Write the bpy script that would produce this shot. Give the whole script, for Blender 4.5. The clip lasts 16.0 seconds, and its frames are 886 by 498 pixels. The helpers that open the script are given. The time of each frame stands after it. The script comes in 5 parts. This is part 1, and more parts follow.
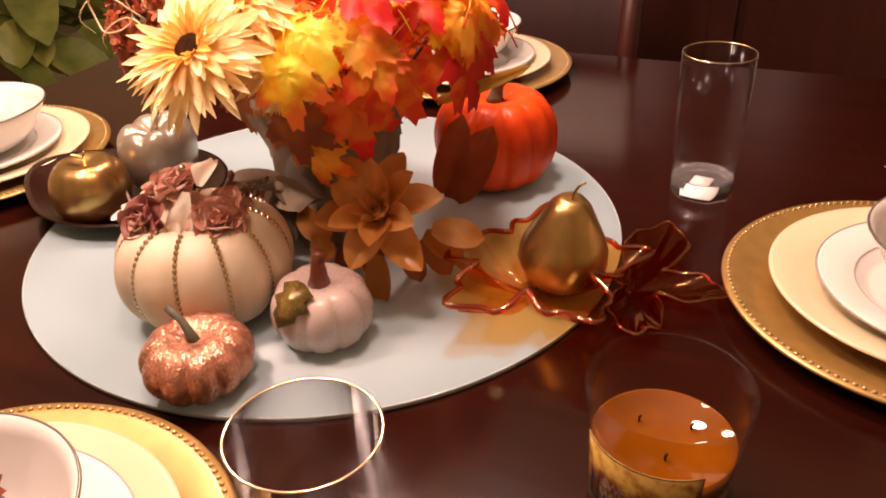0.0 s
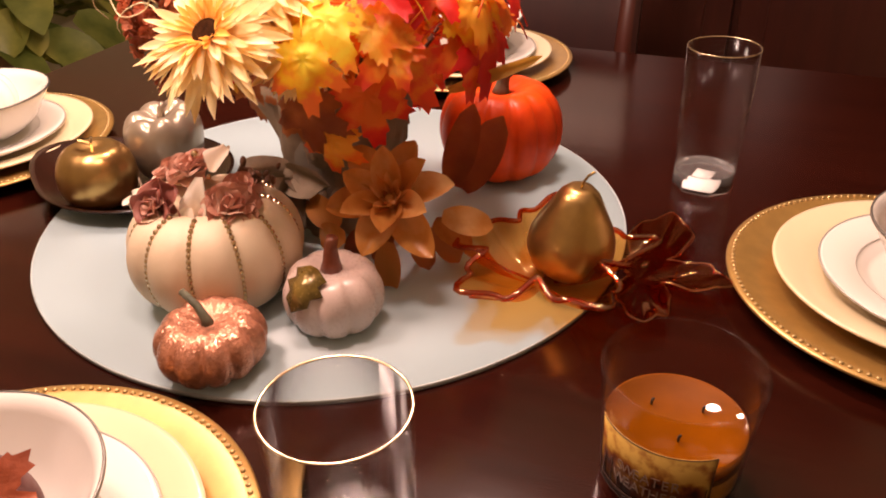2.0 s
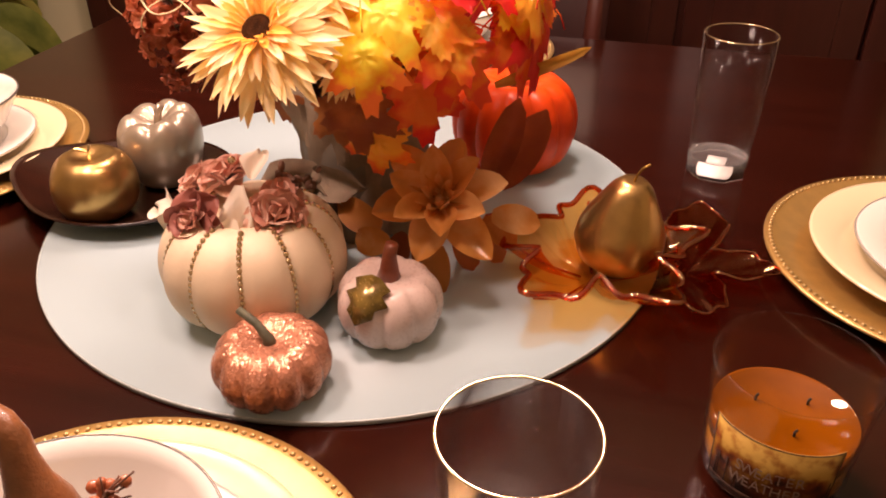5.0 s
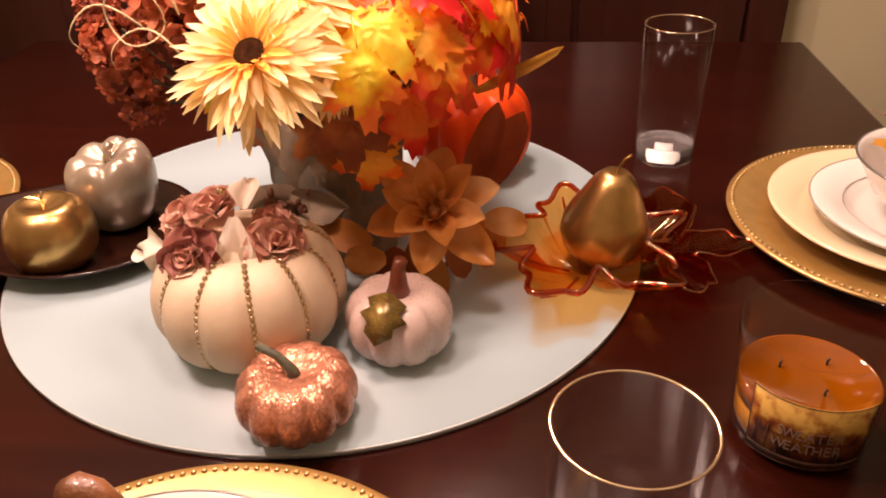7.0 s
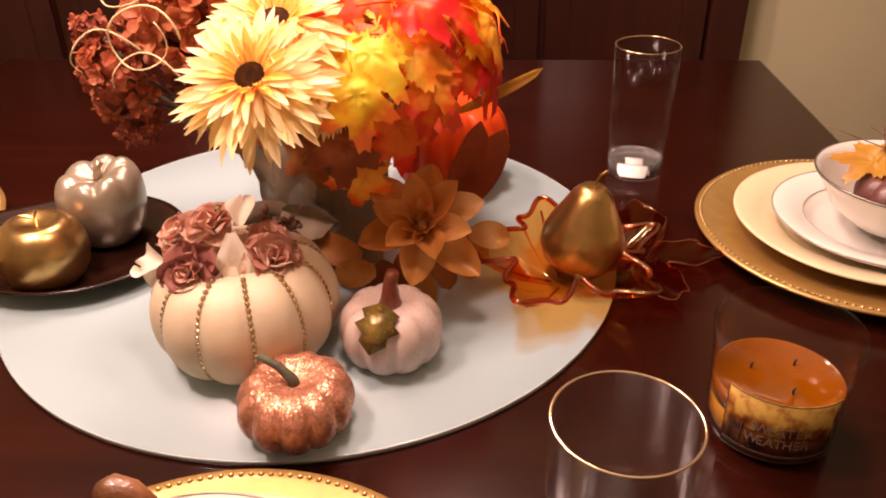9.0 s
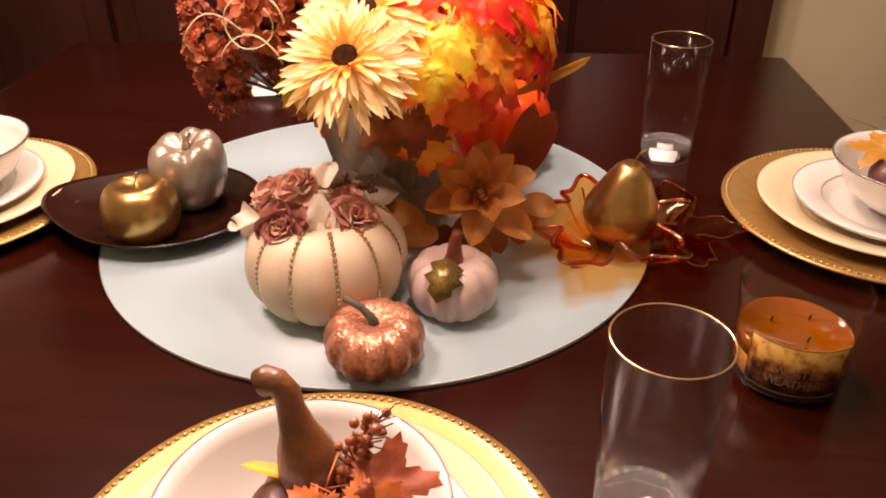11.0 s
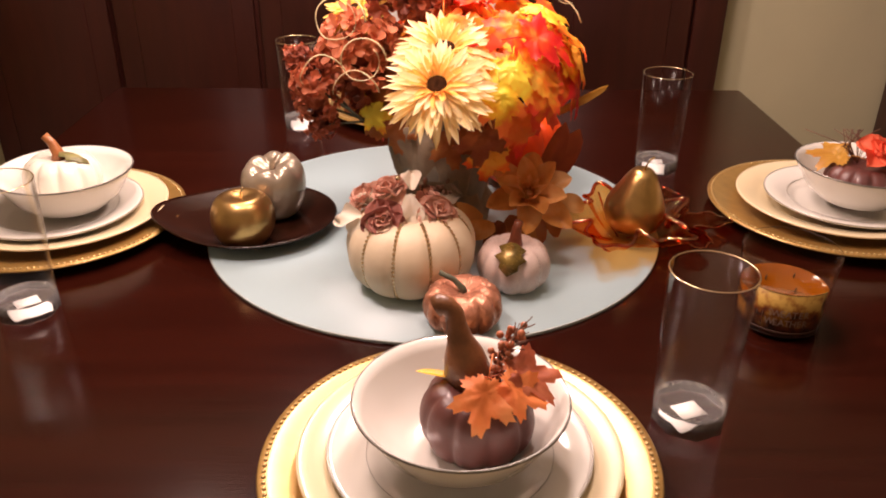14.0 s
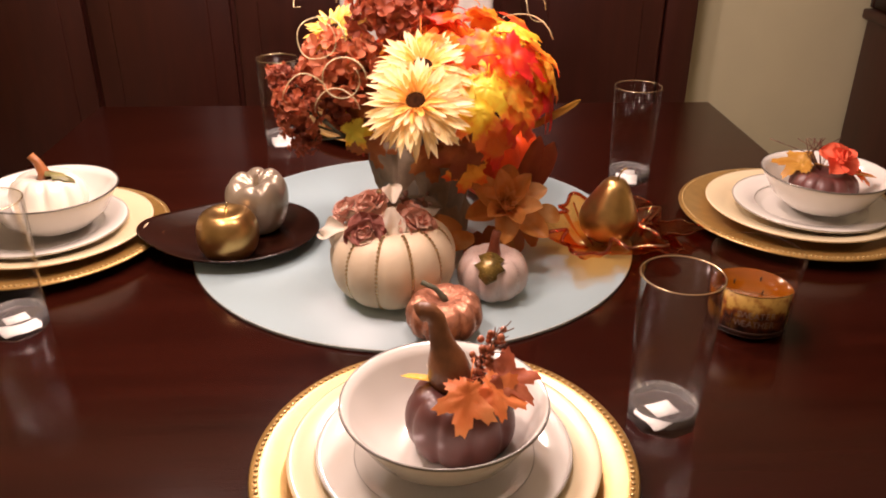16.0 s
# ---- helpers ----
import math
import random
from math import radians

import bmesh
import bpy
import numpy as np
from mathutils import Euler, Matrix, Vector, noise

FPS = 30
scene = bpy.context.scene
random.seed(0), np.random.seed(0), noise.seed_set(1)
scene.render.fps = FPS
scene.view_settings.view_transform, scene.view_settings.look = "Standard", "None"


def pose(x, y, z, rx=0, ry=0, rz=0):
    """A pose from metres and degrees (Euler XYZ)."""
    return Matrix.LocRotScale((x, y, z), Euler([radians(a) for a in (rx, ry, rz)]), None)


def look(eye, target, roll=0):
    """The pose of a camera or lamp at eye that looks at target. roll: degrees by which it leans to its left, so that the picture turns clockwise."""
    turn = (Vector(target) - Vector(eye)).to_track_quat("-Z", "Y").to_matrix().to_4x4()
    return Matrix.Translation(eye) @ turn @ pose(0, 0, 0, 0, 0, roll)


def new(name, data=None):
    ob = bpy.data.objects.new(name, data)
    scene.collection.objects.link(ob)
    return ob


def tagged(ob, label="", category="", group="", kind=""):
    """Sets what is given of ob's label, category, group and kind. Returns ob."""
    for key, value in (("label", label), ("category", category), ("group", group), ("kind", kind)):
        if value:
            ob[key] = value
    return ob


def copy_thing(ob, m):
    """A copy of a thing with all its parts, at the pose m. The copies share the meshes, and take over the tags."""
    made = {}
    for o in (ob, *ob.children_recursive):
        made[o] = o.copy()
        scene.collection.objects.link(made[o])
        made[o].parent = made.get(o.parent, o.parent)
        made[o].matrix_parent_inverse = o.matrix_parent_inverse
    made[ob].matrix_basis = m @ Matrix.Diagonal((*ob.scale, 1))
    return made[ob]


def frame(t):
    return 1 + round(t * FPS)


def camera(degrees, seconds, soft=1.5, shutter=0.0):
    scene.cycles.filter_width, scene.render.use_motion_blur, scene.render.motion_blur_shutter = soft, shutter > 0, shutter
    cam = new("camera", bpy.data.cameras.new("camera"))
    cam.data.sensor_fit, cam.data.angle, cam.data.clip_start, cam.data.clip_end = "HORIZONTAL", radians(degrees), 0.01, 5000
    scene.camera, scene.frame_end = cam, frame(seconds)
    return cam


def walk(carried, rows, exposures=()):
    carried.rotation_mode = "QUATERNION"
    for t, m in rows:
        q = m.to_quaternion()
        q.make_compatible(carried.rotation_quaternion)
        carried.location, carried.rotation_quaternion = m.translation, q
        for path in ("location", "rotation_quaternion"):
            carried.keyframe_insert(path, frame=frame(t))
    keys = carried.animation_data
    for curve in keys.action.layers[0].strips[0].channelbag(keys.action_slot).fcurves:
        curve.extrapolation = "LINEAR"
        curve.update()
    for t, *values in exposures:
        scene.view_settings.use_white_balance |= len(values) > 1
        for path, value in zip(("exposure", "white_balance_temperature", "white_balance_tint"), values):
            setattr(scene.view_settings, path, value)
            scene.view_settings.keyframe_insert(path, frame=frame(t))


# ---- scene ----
cam = camera(57.7, 16.0, 1.9)
# seconds, x, y, z in metres, then the three turns in degrees
ROWS = [
    (0.0, 0.4031, -0.6409, 1.1611, 59.04, 2.01, 22.19),
    (0.5, 0.4001, -0.6482, 1.1619, 59.23, 1.72, 22.45),
    (1.0, 0.3974, -0.6533, 1.1609, 59.18, 1.41, 22.22),
    (1.5, 0.3942, -0.6567, 1.1592, 59.05, 1.34, 22.10),
    (2.0, 0.3882, -0.6583, 1.1581, 58.84, 1.07, 21.64),
    (2.5, 0.3747, -0.6633, 1.1613, 58.78, 0.79, 21.22),
    (3.0, 0.3576, -0.6696, 1.1624, 58.90, 0.43, 21.29),
    (3.5, 0.3348, -0.6709, 1.1633, 58.86, 0.28, 20.84),
    (4.0, 0.3113, -0.6666, 1.1600, 58.30, 0.07, 19.34),
    (6.5, 0.2031, -0.6769, 1.1542, 58.34, 0.99, 7.26),
    (7.0, 0.1793, -0.6818, 1.1545, 58.58, 1.41, 4.88),
    (7.5, 0.1570, -0.6891, 1.1574, 58.53, 1.60, 2.84),
    (8.0, 0.1540, -0.6850, 1.1597, 58.74, 0.96, 1.71),
    (8.5, 0.1613, -0.6928, 1.1653, 59.49, 0.84, 1.91),
    (11.0, 0.1247, -0.8023, 1.1909, 59.12, -0.16, 3.87),
    (11.5, 0.0876, -0.8276, 1.2003, 59.84, 0.37, 3.11),
    (12.0, 0.0688, -0.8602, 1.2035, 60.09, 0.08, 1.65),
    (12.5, 0.0487, -0.9078, 1.2110, 60.03, -0.25, 0.97),
    (13.0, 0.0274, -0.9549, 1.2213, 60.99, 0.08, 0.60),
    (13.5, 0.0120, -0.9807, 1.2250, 61.59, 0.18, -0.03),
    (14.0, 0.0026, -0.9997, 1.2277, 62.50, -0.38, -0.40),
    (14.5, 0.0002, -1.0190, 1.2352, 63.50, 0.08, -0.71),
    (15.0, -0.0021, -1.0336, 1.2363, 63.63, -0.18, -1.58),
    (15.5, -0.0033, -1.0338, 1.2355, 63.20, 0.20, -1.87),
    (16.0, 0.0005, -1.0274, 1.2377, 63.49, -0.14, -2.16),
]
walk(cam, [(t, pose(x, y, z, rx, ry, rz)) for t, x, y, z, rx, ry, rz in ROWS], [(0.0, 0.27, 6750, 28), (4.0, 0.28, 6750, 28), (8.5, 0.31, 6750, 29), (11.5, 0.19, 6400, 23.5), (16.0, 0.08, 6050, 20)])

# ---- light ----
world = bpy.data.worlds.new("room_air")
scene.world = world
world.use_nodes = True
world.node_tree.nodes["Background"].inputs[0].default_value = (0.9, 0.75, 0.6, 1)
world.node_tree.nodes["Background"].inputs[1].default_value = 0.02
LAMP = (-0.12, -0.03, 1.46)          # middle of the chandelier
LAMP_WATTS = 12.5
WARM = (1.0, 0.745, 0.588)

TZ = 0.75                            # table top
SZ = 0.755                           # top of the turntable


# ---- materials ----
def material(name, colour, rough=0.5, metal=0.0, spots=0.15, scale=30.0, bump=0.1, fine=400.0, coat=0.0, second=None, spec=0.5, sheen=0.0, even=False, coat_rough=0.08):
    """A surface whose colour drifts between two tones at two scales, with a fine relief."""
    m = bpy.data.materials.new(name)
    m.use_nodes = True
    nt = m.node_tree
    b = nt.nodes["Principled BSDF"]
    co = nt.nodes.new("ShaderNodeTexCoord")
    n1 = nt.nodes.new("ShaderNodeTexNoise")
    n1.inputs["Scale"].default_value, n1.inputs["Detail"].default_value = scale, 6
    n2 = nt.nodes.new("ShaderNodeTexNoise")
    n2.inputs["Scale"].default_value, n2.inputs["Detail"].default_value = fine, 3
    for n in (n1, n2):
        nt.links.new(co.outputs["Object"], n.inputs["Vector"])
    ramp = nt.nodes.new("ShaderNodeValToRGB")
    ramp.color_ramp.elements[0].position, ramp.color_ramp.elements[1].position = 0.32, 0.68
    dark = [c * (1 - spots) for c in colour] if second is None else second
    ramp.color_ramp.elements[0].color = (*dark, 1)
    ramp.color_ramp.elements[1].color = (*[min(1, c * (1 + spots * 0.5)) for c in colour], 1)
    nt.links.new(n1.outputs["Fac"], ramp.inputs["Fac"])
    nt.links.new(ramp.outputs["Color"], b.inputs["Base Color"])
    mr = nt.nodes.new("ShaderNodeMapRange")
    mr.inputs["To Min"].default_value, mr.inputs["To Max"].default_value = max(0.02, rough * (0.95 if even else 0.75)), min(1, rough * (1.05 if even else 1.3))
    nt.links.new(n2.outputs["Fac"], mr.inputs["Value"])
    nt.links.new(mr.outputs["Result"], b.inputs["Roughness"])
    bp = nt.nodes.new("ShaderNodeBump")
    bp.inputs["Strength"].default_value, bp.inputs["Distance"].default_value = bump, 0.001
    nt.links.new(n2.outputs["Fac"], bp.inputs["Height"])
    nt.links.new(bp.outputs["Normal"], b.inputs["Normal"])
    b.inputs["Metallic"].default_value = metal
    b.inputs["Coat Weight"].default_value = coat
    b.inputs["Coat Roughness"].default_value = coat_rough
    b.inputs["Specular IOR Level"].default_value = spec
    b.inputs["Sheen Weight"].default_value = sheen
    return m


def wood(name, dark, light, rough, coat, stretch=(1, 14, 14), scale=3.0, spec=0.5):
    """Stained wood with long grain along x."""
    m = material(name, light, rough, coat=coat, bump=0.05, spec=spec)
    nt = m.node_tree
    b = nt.nodes["Principled BSDF"]
    co = nt.nodes.new("ShaderNodeTexCoord")
    mp = nt.nodes.new("ShaderNodeMapping")
    mp.inputs["Scale"].default_value = stretch
    n = nt.nodes.new("ShaderNodeTexNoise")
    n.inputs["Scale"].default_value, n.inputs["Detail"].default_value, n.inputs["Roughness"].default_value = scale, 9, 0.65
    r = nt.nodes.new("ShaderNodeValToRGB")
    r.color_ramp.elements[0].position, r.color_ramp.elements[1].position = 0.3, 0.72
    r.color_ramp.elements[0].color, r.color_ramp.elements[1].color = (*dark, 1), (*light, 1)
    nt.links.new(co.outputs["Object"], mp.inputs["Vector"])
    nt.links.new(mp.outputs["Vector"], n.inputs["Vector"])
    nt.links.new(n.outputs["Fac"], r.inputs["Fac"])
    nt.links.new(r.outputs["Color"], b.inputs["Base Color"])
    bp = nt.nodes.new("ShaderNodeBump")
    bp.inputs["Strength"].default_value, bp.inputs["Distance"].default_value = 0.09, 0.002
    nt.links.new(n.outputs["Fac"], bp.inputs["Height"])
    nt.links.new(bp.outputs["Normal"], b.inputs["Normal"])
    return m


def clear_glass(name, tint, gloss=(1, 1, 1), rough=0.02, least=0.045, cloud=0.0):
    """Thin glass: tinted see-through with Fresnel gloss, so that its shadow is tinted light."""
    m = bpy.data.materials.new(name)
    m.use_nodes = True
    nt = m.node_tree
    nt.nodes.remove(nt.nodes["Principled BSDF"])
    out = nt.nodes["Material Output"]
    tr = nt.nodes.new("ShaderNodeBsdfTransparent")
    tr.inputs["Color"].default_value = (*tint, 1)
    gl = nt.nodes.new("ShaderNodeBsdfGlossy")
    gl.inputs["Color"].default_value, gl.inputs["Roughness"].default_value = (*gloss, 1), rough
    lw = nt.nodes.new("ShaderNodeLayerWeight")
    pw = nt.nodes.new("ShaderNodeMath")
    pw.operation, pw.inputs[1].default_value = "POWER", 5.0
    nt.links.new(lw.outputs["Facing"], pw.inputs[0])
    fr = nt.nodes.new("ShaderNodeMath")
    fr.operation = "MULTIPLY_ADD"
    fr.inputs[1].default_value, fr.inputs[2].default_value = 0.95 - least, least
    nt.links.new(pw.outputs[0], fr.inputs[0])
    mix = nt.nodes.new("ShaderNodeMixShader")
    nt.links.new(fr.outputs[0], mix.inputs["Fac"])
    nt.links.new(tr.outputs["BSDF"], mix.inputs[1])
    nt.links.new(gl.outputs["BSDF"], mix.inputs[2])
    last = mix
    if cloud:
        df = nt.nodes.new("ShaderNodeBsdfTranslucent")
        df.inputs["Color"].default_value = (*tint, 1)
        d2 = nt.nodes.new("ShaderNodeBsdfDiffuse")
        d2.inputs["Color"].default_value = (*tint, 1)
        both = nt.nodes.new("ShaderNodeMixShader")
        nt.links.new(df.outputs["BSDF"], both.inputs[1])
        nt.links.new(d2.outputs["BSDF"], both.inputs[2])
        last = nt.nodes.new("ShaderNodeMixShader")
        last.inputs[0].default_value = cloud
        nt.links.new(mix.outputs["Shader"], last.inputs[1])
        nt.links.new(both.outputs["Shader"], last.inputs[2])
    nt.links.new(last.outputs["Shader"], out.inputs["Surface"])
    return m


def thick_glass(name, colour, rough=0.0, ior=1.48):
    m = bpy.data.materials.new(name)
    m.use_nodes = True
    b = m.node_tree.nodes["Principled BSDF"]
    b.inputs["Base Color"].default_value = (*colour, 1)
    b.inputs["Transmission Weight"].default_value = 0.91
    b.inputs["Roughness"].default_value, b.inputs["IOR"].default_value = rough, ior
    return m


def petal_material(name, tones, scale=18.0, through_light=0.35, rough=0.55, vary=0.5):
    """Cloth petals and leaves: tones drift over each one and from one to the next; light comes through a little."""
    m = bpy.data.materials.new(name)
    m.use_nodes = True
    nt = m.node_tree
    b = nt.nodes["Principled BSDF"]
    out = nt.nodes["Material Output"]
    co = nt.nodes.new("ShaderNodeTexCoord")
    info = nt.nodes.new("ShaderNodeObjectInfo")
    add = nt.nodes.new("ShaderNodeVectorMath")
    nt.links.new(co.outputs["Object"], add.inputs[0])
    nt.links.new(info.outputs["Random"], add.inputs[1])
    n = nt.nodes.new("ShaderNodeTexNoise")
    n.inputs["Scale"].default_value, n.inputs["Detail"].default_value = scale, 4
    nt.links.new(add.outputs["Vector"], n.inputs["Vector"])
    geo = nt.nodes.new("ShaderNodeNewGeometry")
    s1 = nt.nodes.new("ShaderNodeMath")
    s1.operation = "MULTIPLY_ADD"
    s1.inputs[1].default_value, s1.inputs[2].default_value = vary, -vary / 2
    nt.links.new(info.outputs["Random"], s1.inputs[0])
    s2 = nt.nodes.new("ShaderNodeMath")
    s2.operation = "ADD"
    nt.links.new(s1.outputs[0], s2.inputs[0])
    nt.links.new(n.outputs["Fac"], s2.inputs[1])
    s3 = nt.nodes.new("ShaderNodeMath")
    s3.operation = "MULTIPLY_ADD"
    s3.inputs[1].default_value = 0.18
    nt.links.new(geo.outputs["Random Per Island"], s3.inputs[0])
    nt.links.new(s2.outputs[0], s3.inputs[2])
    r = nt.nodes.new("ShaderNodeValToRGB")
    els = r.color_ramp.elements
    while len(els) < len(tones):
        els.new(0.5)
    for i, c in enumerate(tones):
        els[i].position = 0.28 + 0.56 * i / max(1, len(tones) - 1)
        els[i].color = (*c, 1)
    nt.links.new(s3.outputs[0], r.inputs["Fac"])
    nt.links.new(r.outputs["Color"], b.inputs["Base Color"])
    b.inputs["Roughness"].default_value = rough
    fine = nt.nodes.new("ShaderNodeTexNoise")
    fine.inputs["Scale"].default_value = 350
    nt.links.new(co.outputs["Object"], fine.inputs["Vector"])
    bp = nt.nodes.new("ShaderNodeBump")
    bp.inputs["Strength"].default_value, bp.inputs["Distance"].default_value = 0.3, 0.001
    nt.links.new(fine.outputs["Fac"], bp.inputs["Height"])
    nt.links.new(bp.outputs["Normal"], b.inputs["Normal"])
    tl = nt.nodes.new("ShaderNodeBsdfTranslucent")
    nt.links.new(r.outputs["Color"], tl.inputs["Color"])
    mix = nt.nodes.new("ShaderNodeMixShader")
    mix.inputs[0].default_value = through_light
    nt.links.new(b.outputs["BSDF"], mix.inputs[1])
    nt.links.new(tl.outputs["BSDF"], mix.inputs[2])
    nt.links.new(mix.outputs["Shader"], out.inputs["Surface"])
    return m


def label_picture(name):
    """A printed autumn scene: a golden sky over rust and dark brown woods."""
    m = material(name, (0.4, 0.2, 0.03), 0.4, bump=0.02)
    nt = m.node_tree
    b = nt.nodes["Principled BSDF"]
    co = nt.nodes.new("ShaderNodeTexCoord")
    sep = nt.nodes.new("ShaderNodeSeparateXYZ")
    nt.links.new(co.outputs["Object"], sep.inputs[0])
    n = nt.nodes.new("ShaderNodeTexNoise")
    n.inputs["Scale"].default_value, n.inputs["Detail"].default_value = 95, 5
    nt.links.new(co.outputs["Object"], n.inputs["Vector"])
    mad = nt.nodes.new("ShaderNodeMath")
    mad.operation = "MULTIPLY_ADD"
    mad.inputs[1].default_value = 17.0
    nt.links.new(sep.outputs["Z"], mad.inputs[0])
    k = nt.nodes.new("ShaderNodeMath")
    k.operation = "MULTIPLY_ADD"
    k.inputs[1].default_value, k.inputs[2].default_value = 2.0, -1.0
    nt.links.new(n.outputs["Fac"], k.inputs[0])
    nt.links.new(k.outputs[0], mad.inputs[2])
    r = nt.nodes.new("ShaderNodeValToRGB")
    els = r.color_ramp.elements
    for pos, col in ((0.38, (0.15, 0.032, 0.006)), (0.58, (0.27, 0.105, 0.012))):
        els.new(pos).color = (*col, 1)
    els[0].position, els[0].color = 0.12, (0.030, 0.010, 0.006, 1)
    els[-1].position, els[-1].color = 0.86, (0.50, 0.30, 0.06, 1)
    nt.links.new(mad.outputs[0], r.inputs["Fac"])
    nt.links.new(r.outputs["Color"], b.inputs["Base Color"])
    return m


def turning_leaf(name, core, mid, edge, through_light=0.4, rough=0.33):
    """A cloth maple leaf printed with a pale heart that turns to another tone towards its tips."""
    m = petal_material(name, [core, mid, edge], 5.0, through_light, rough)
    nt = m.node_tree
    ramp = next(n for n in nt.nodes if n.type == "VALTORGB")
    old = ramp.inputs["Fac"].links[0].from_socket
    co = next(n for n in nt.nodes if n.type == "TEX_COORD")
    dist = nt.nodes.new("ShaderNodeVectorMath")
    dist.operation = "DISTANCE"
    dist.inputs[1].default_value = (0.36, 0, 0)
    nt.links.new(co.outputs["Object"], dist.inputs[0])
    far = nt.nodes.new("ShaderNodeMath")
    far.operation = "MULTIPLY_ADD"
    far.inputs[1].default_value, far.inputs[2].default_value = 1.1, -0.42
    nt.links.new(dist.outputs["Value"], far.inputs[0])
    both = nt.nodes.new("ShaderNodeMath")
    both.operation = "ADD"
    nt.links.new(far.outputs[0], both.inputs[0])
    nt.links.new(old, both.inputs[1])
    nt.links.new(both.outputs[0], ramp.inputs["Fac"])
    return m


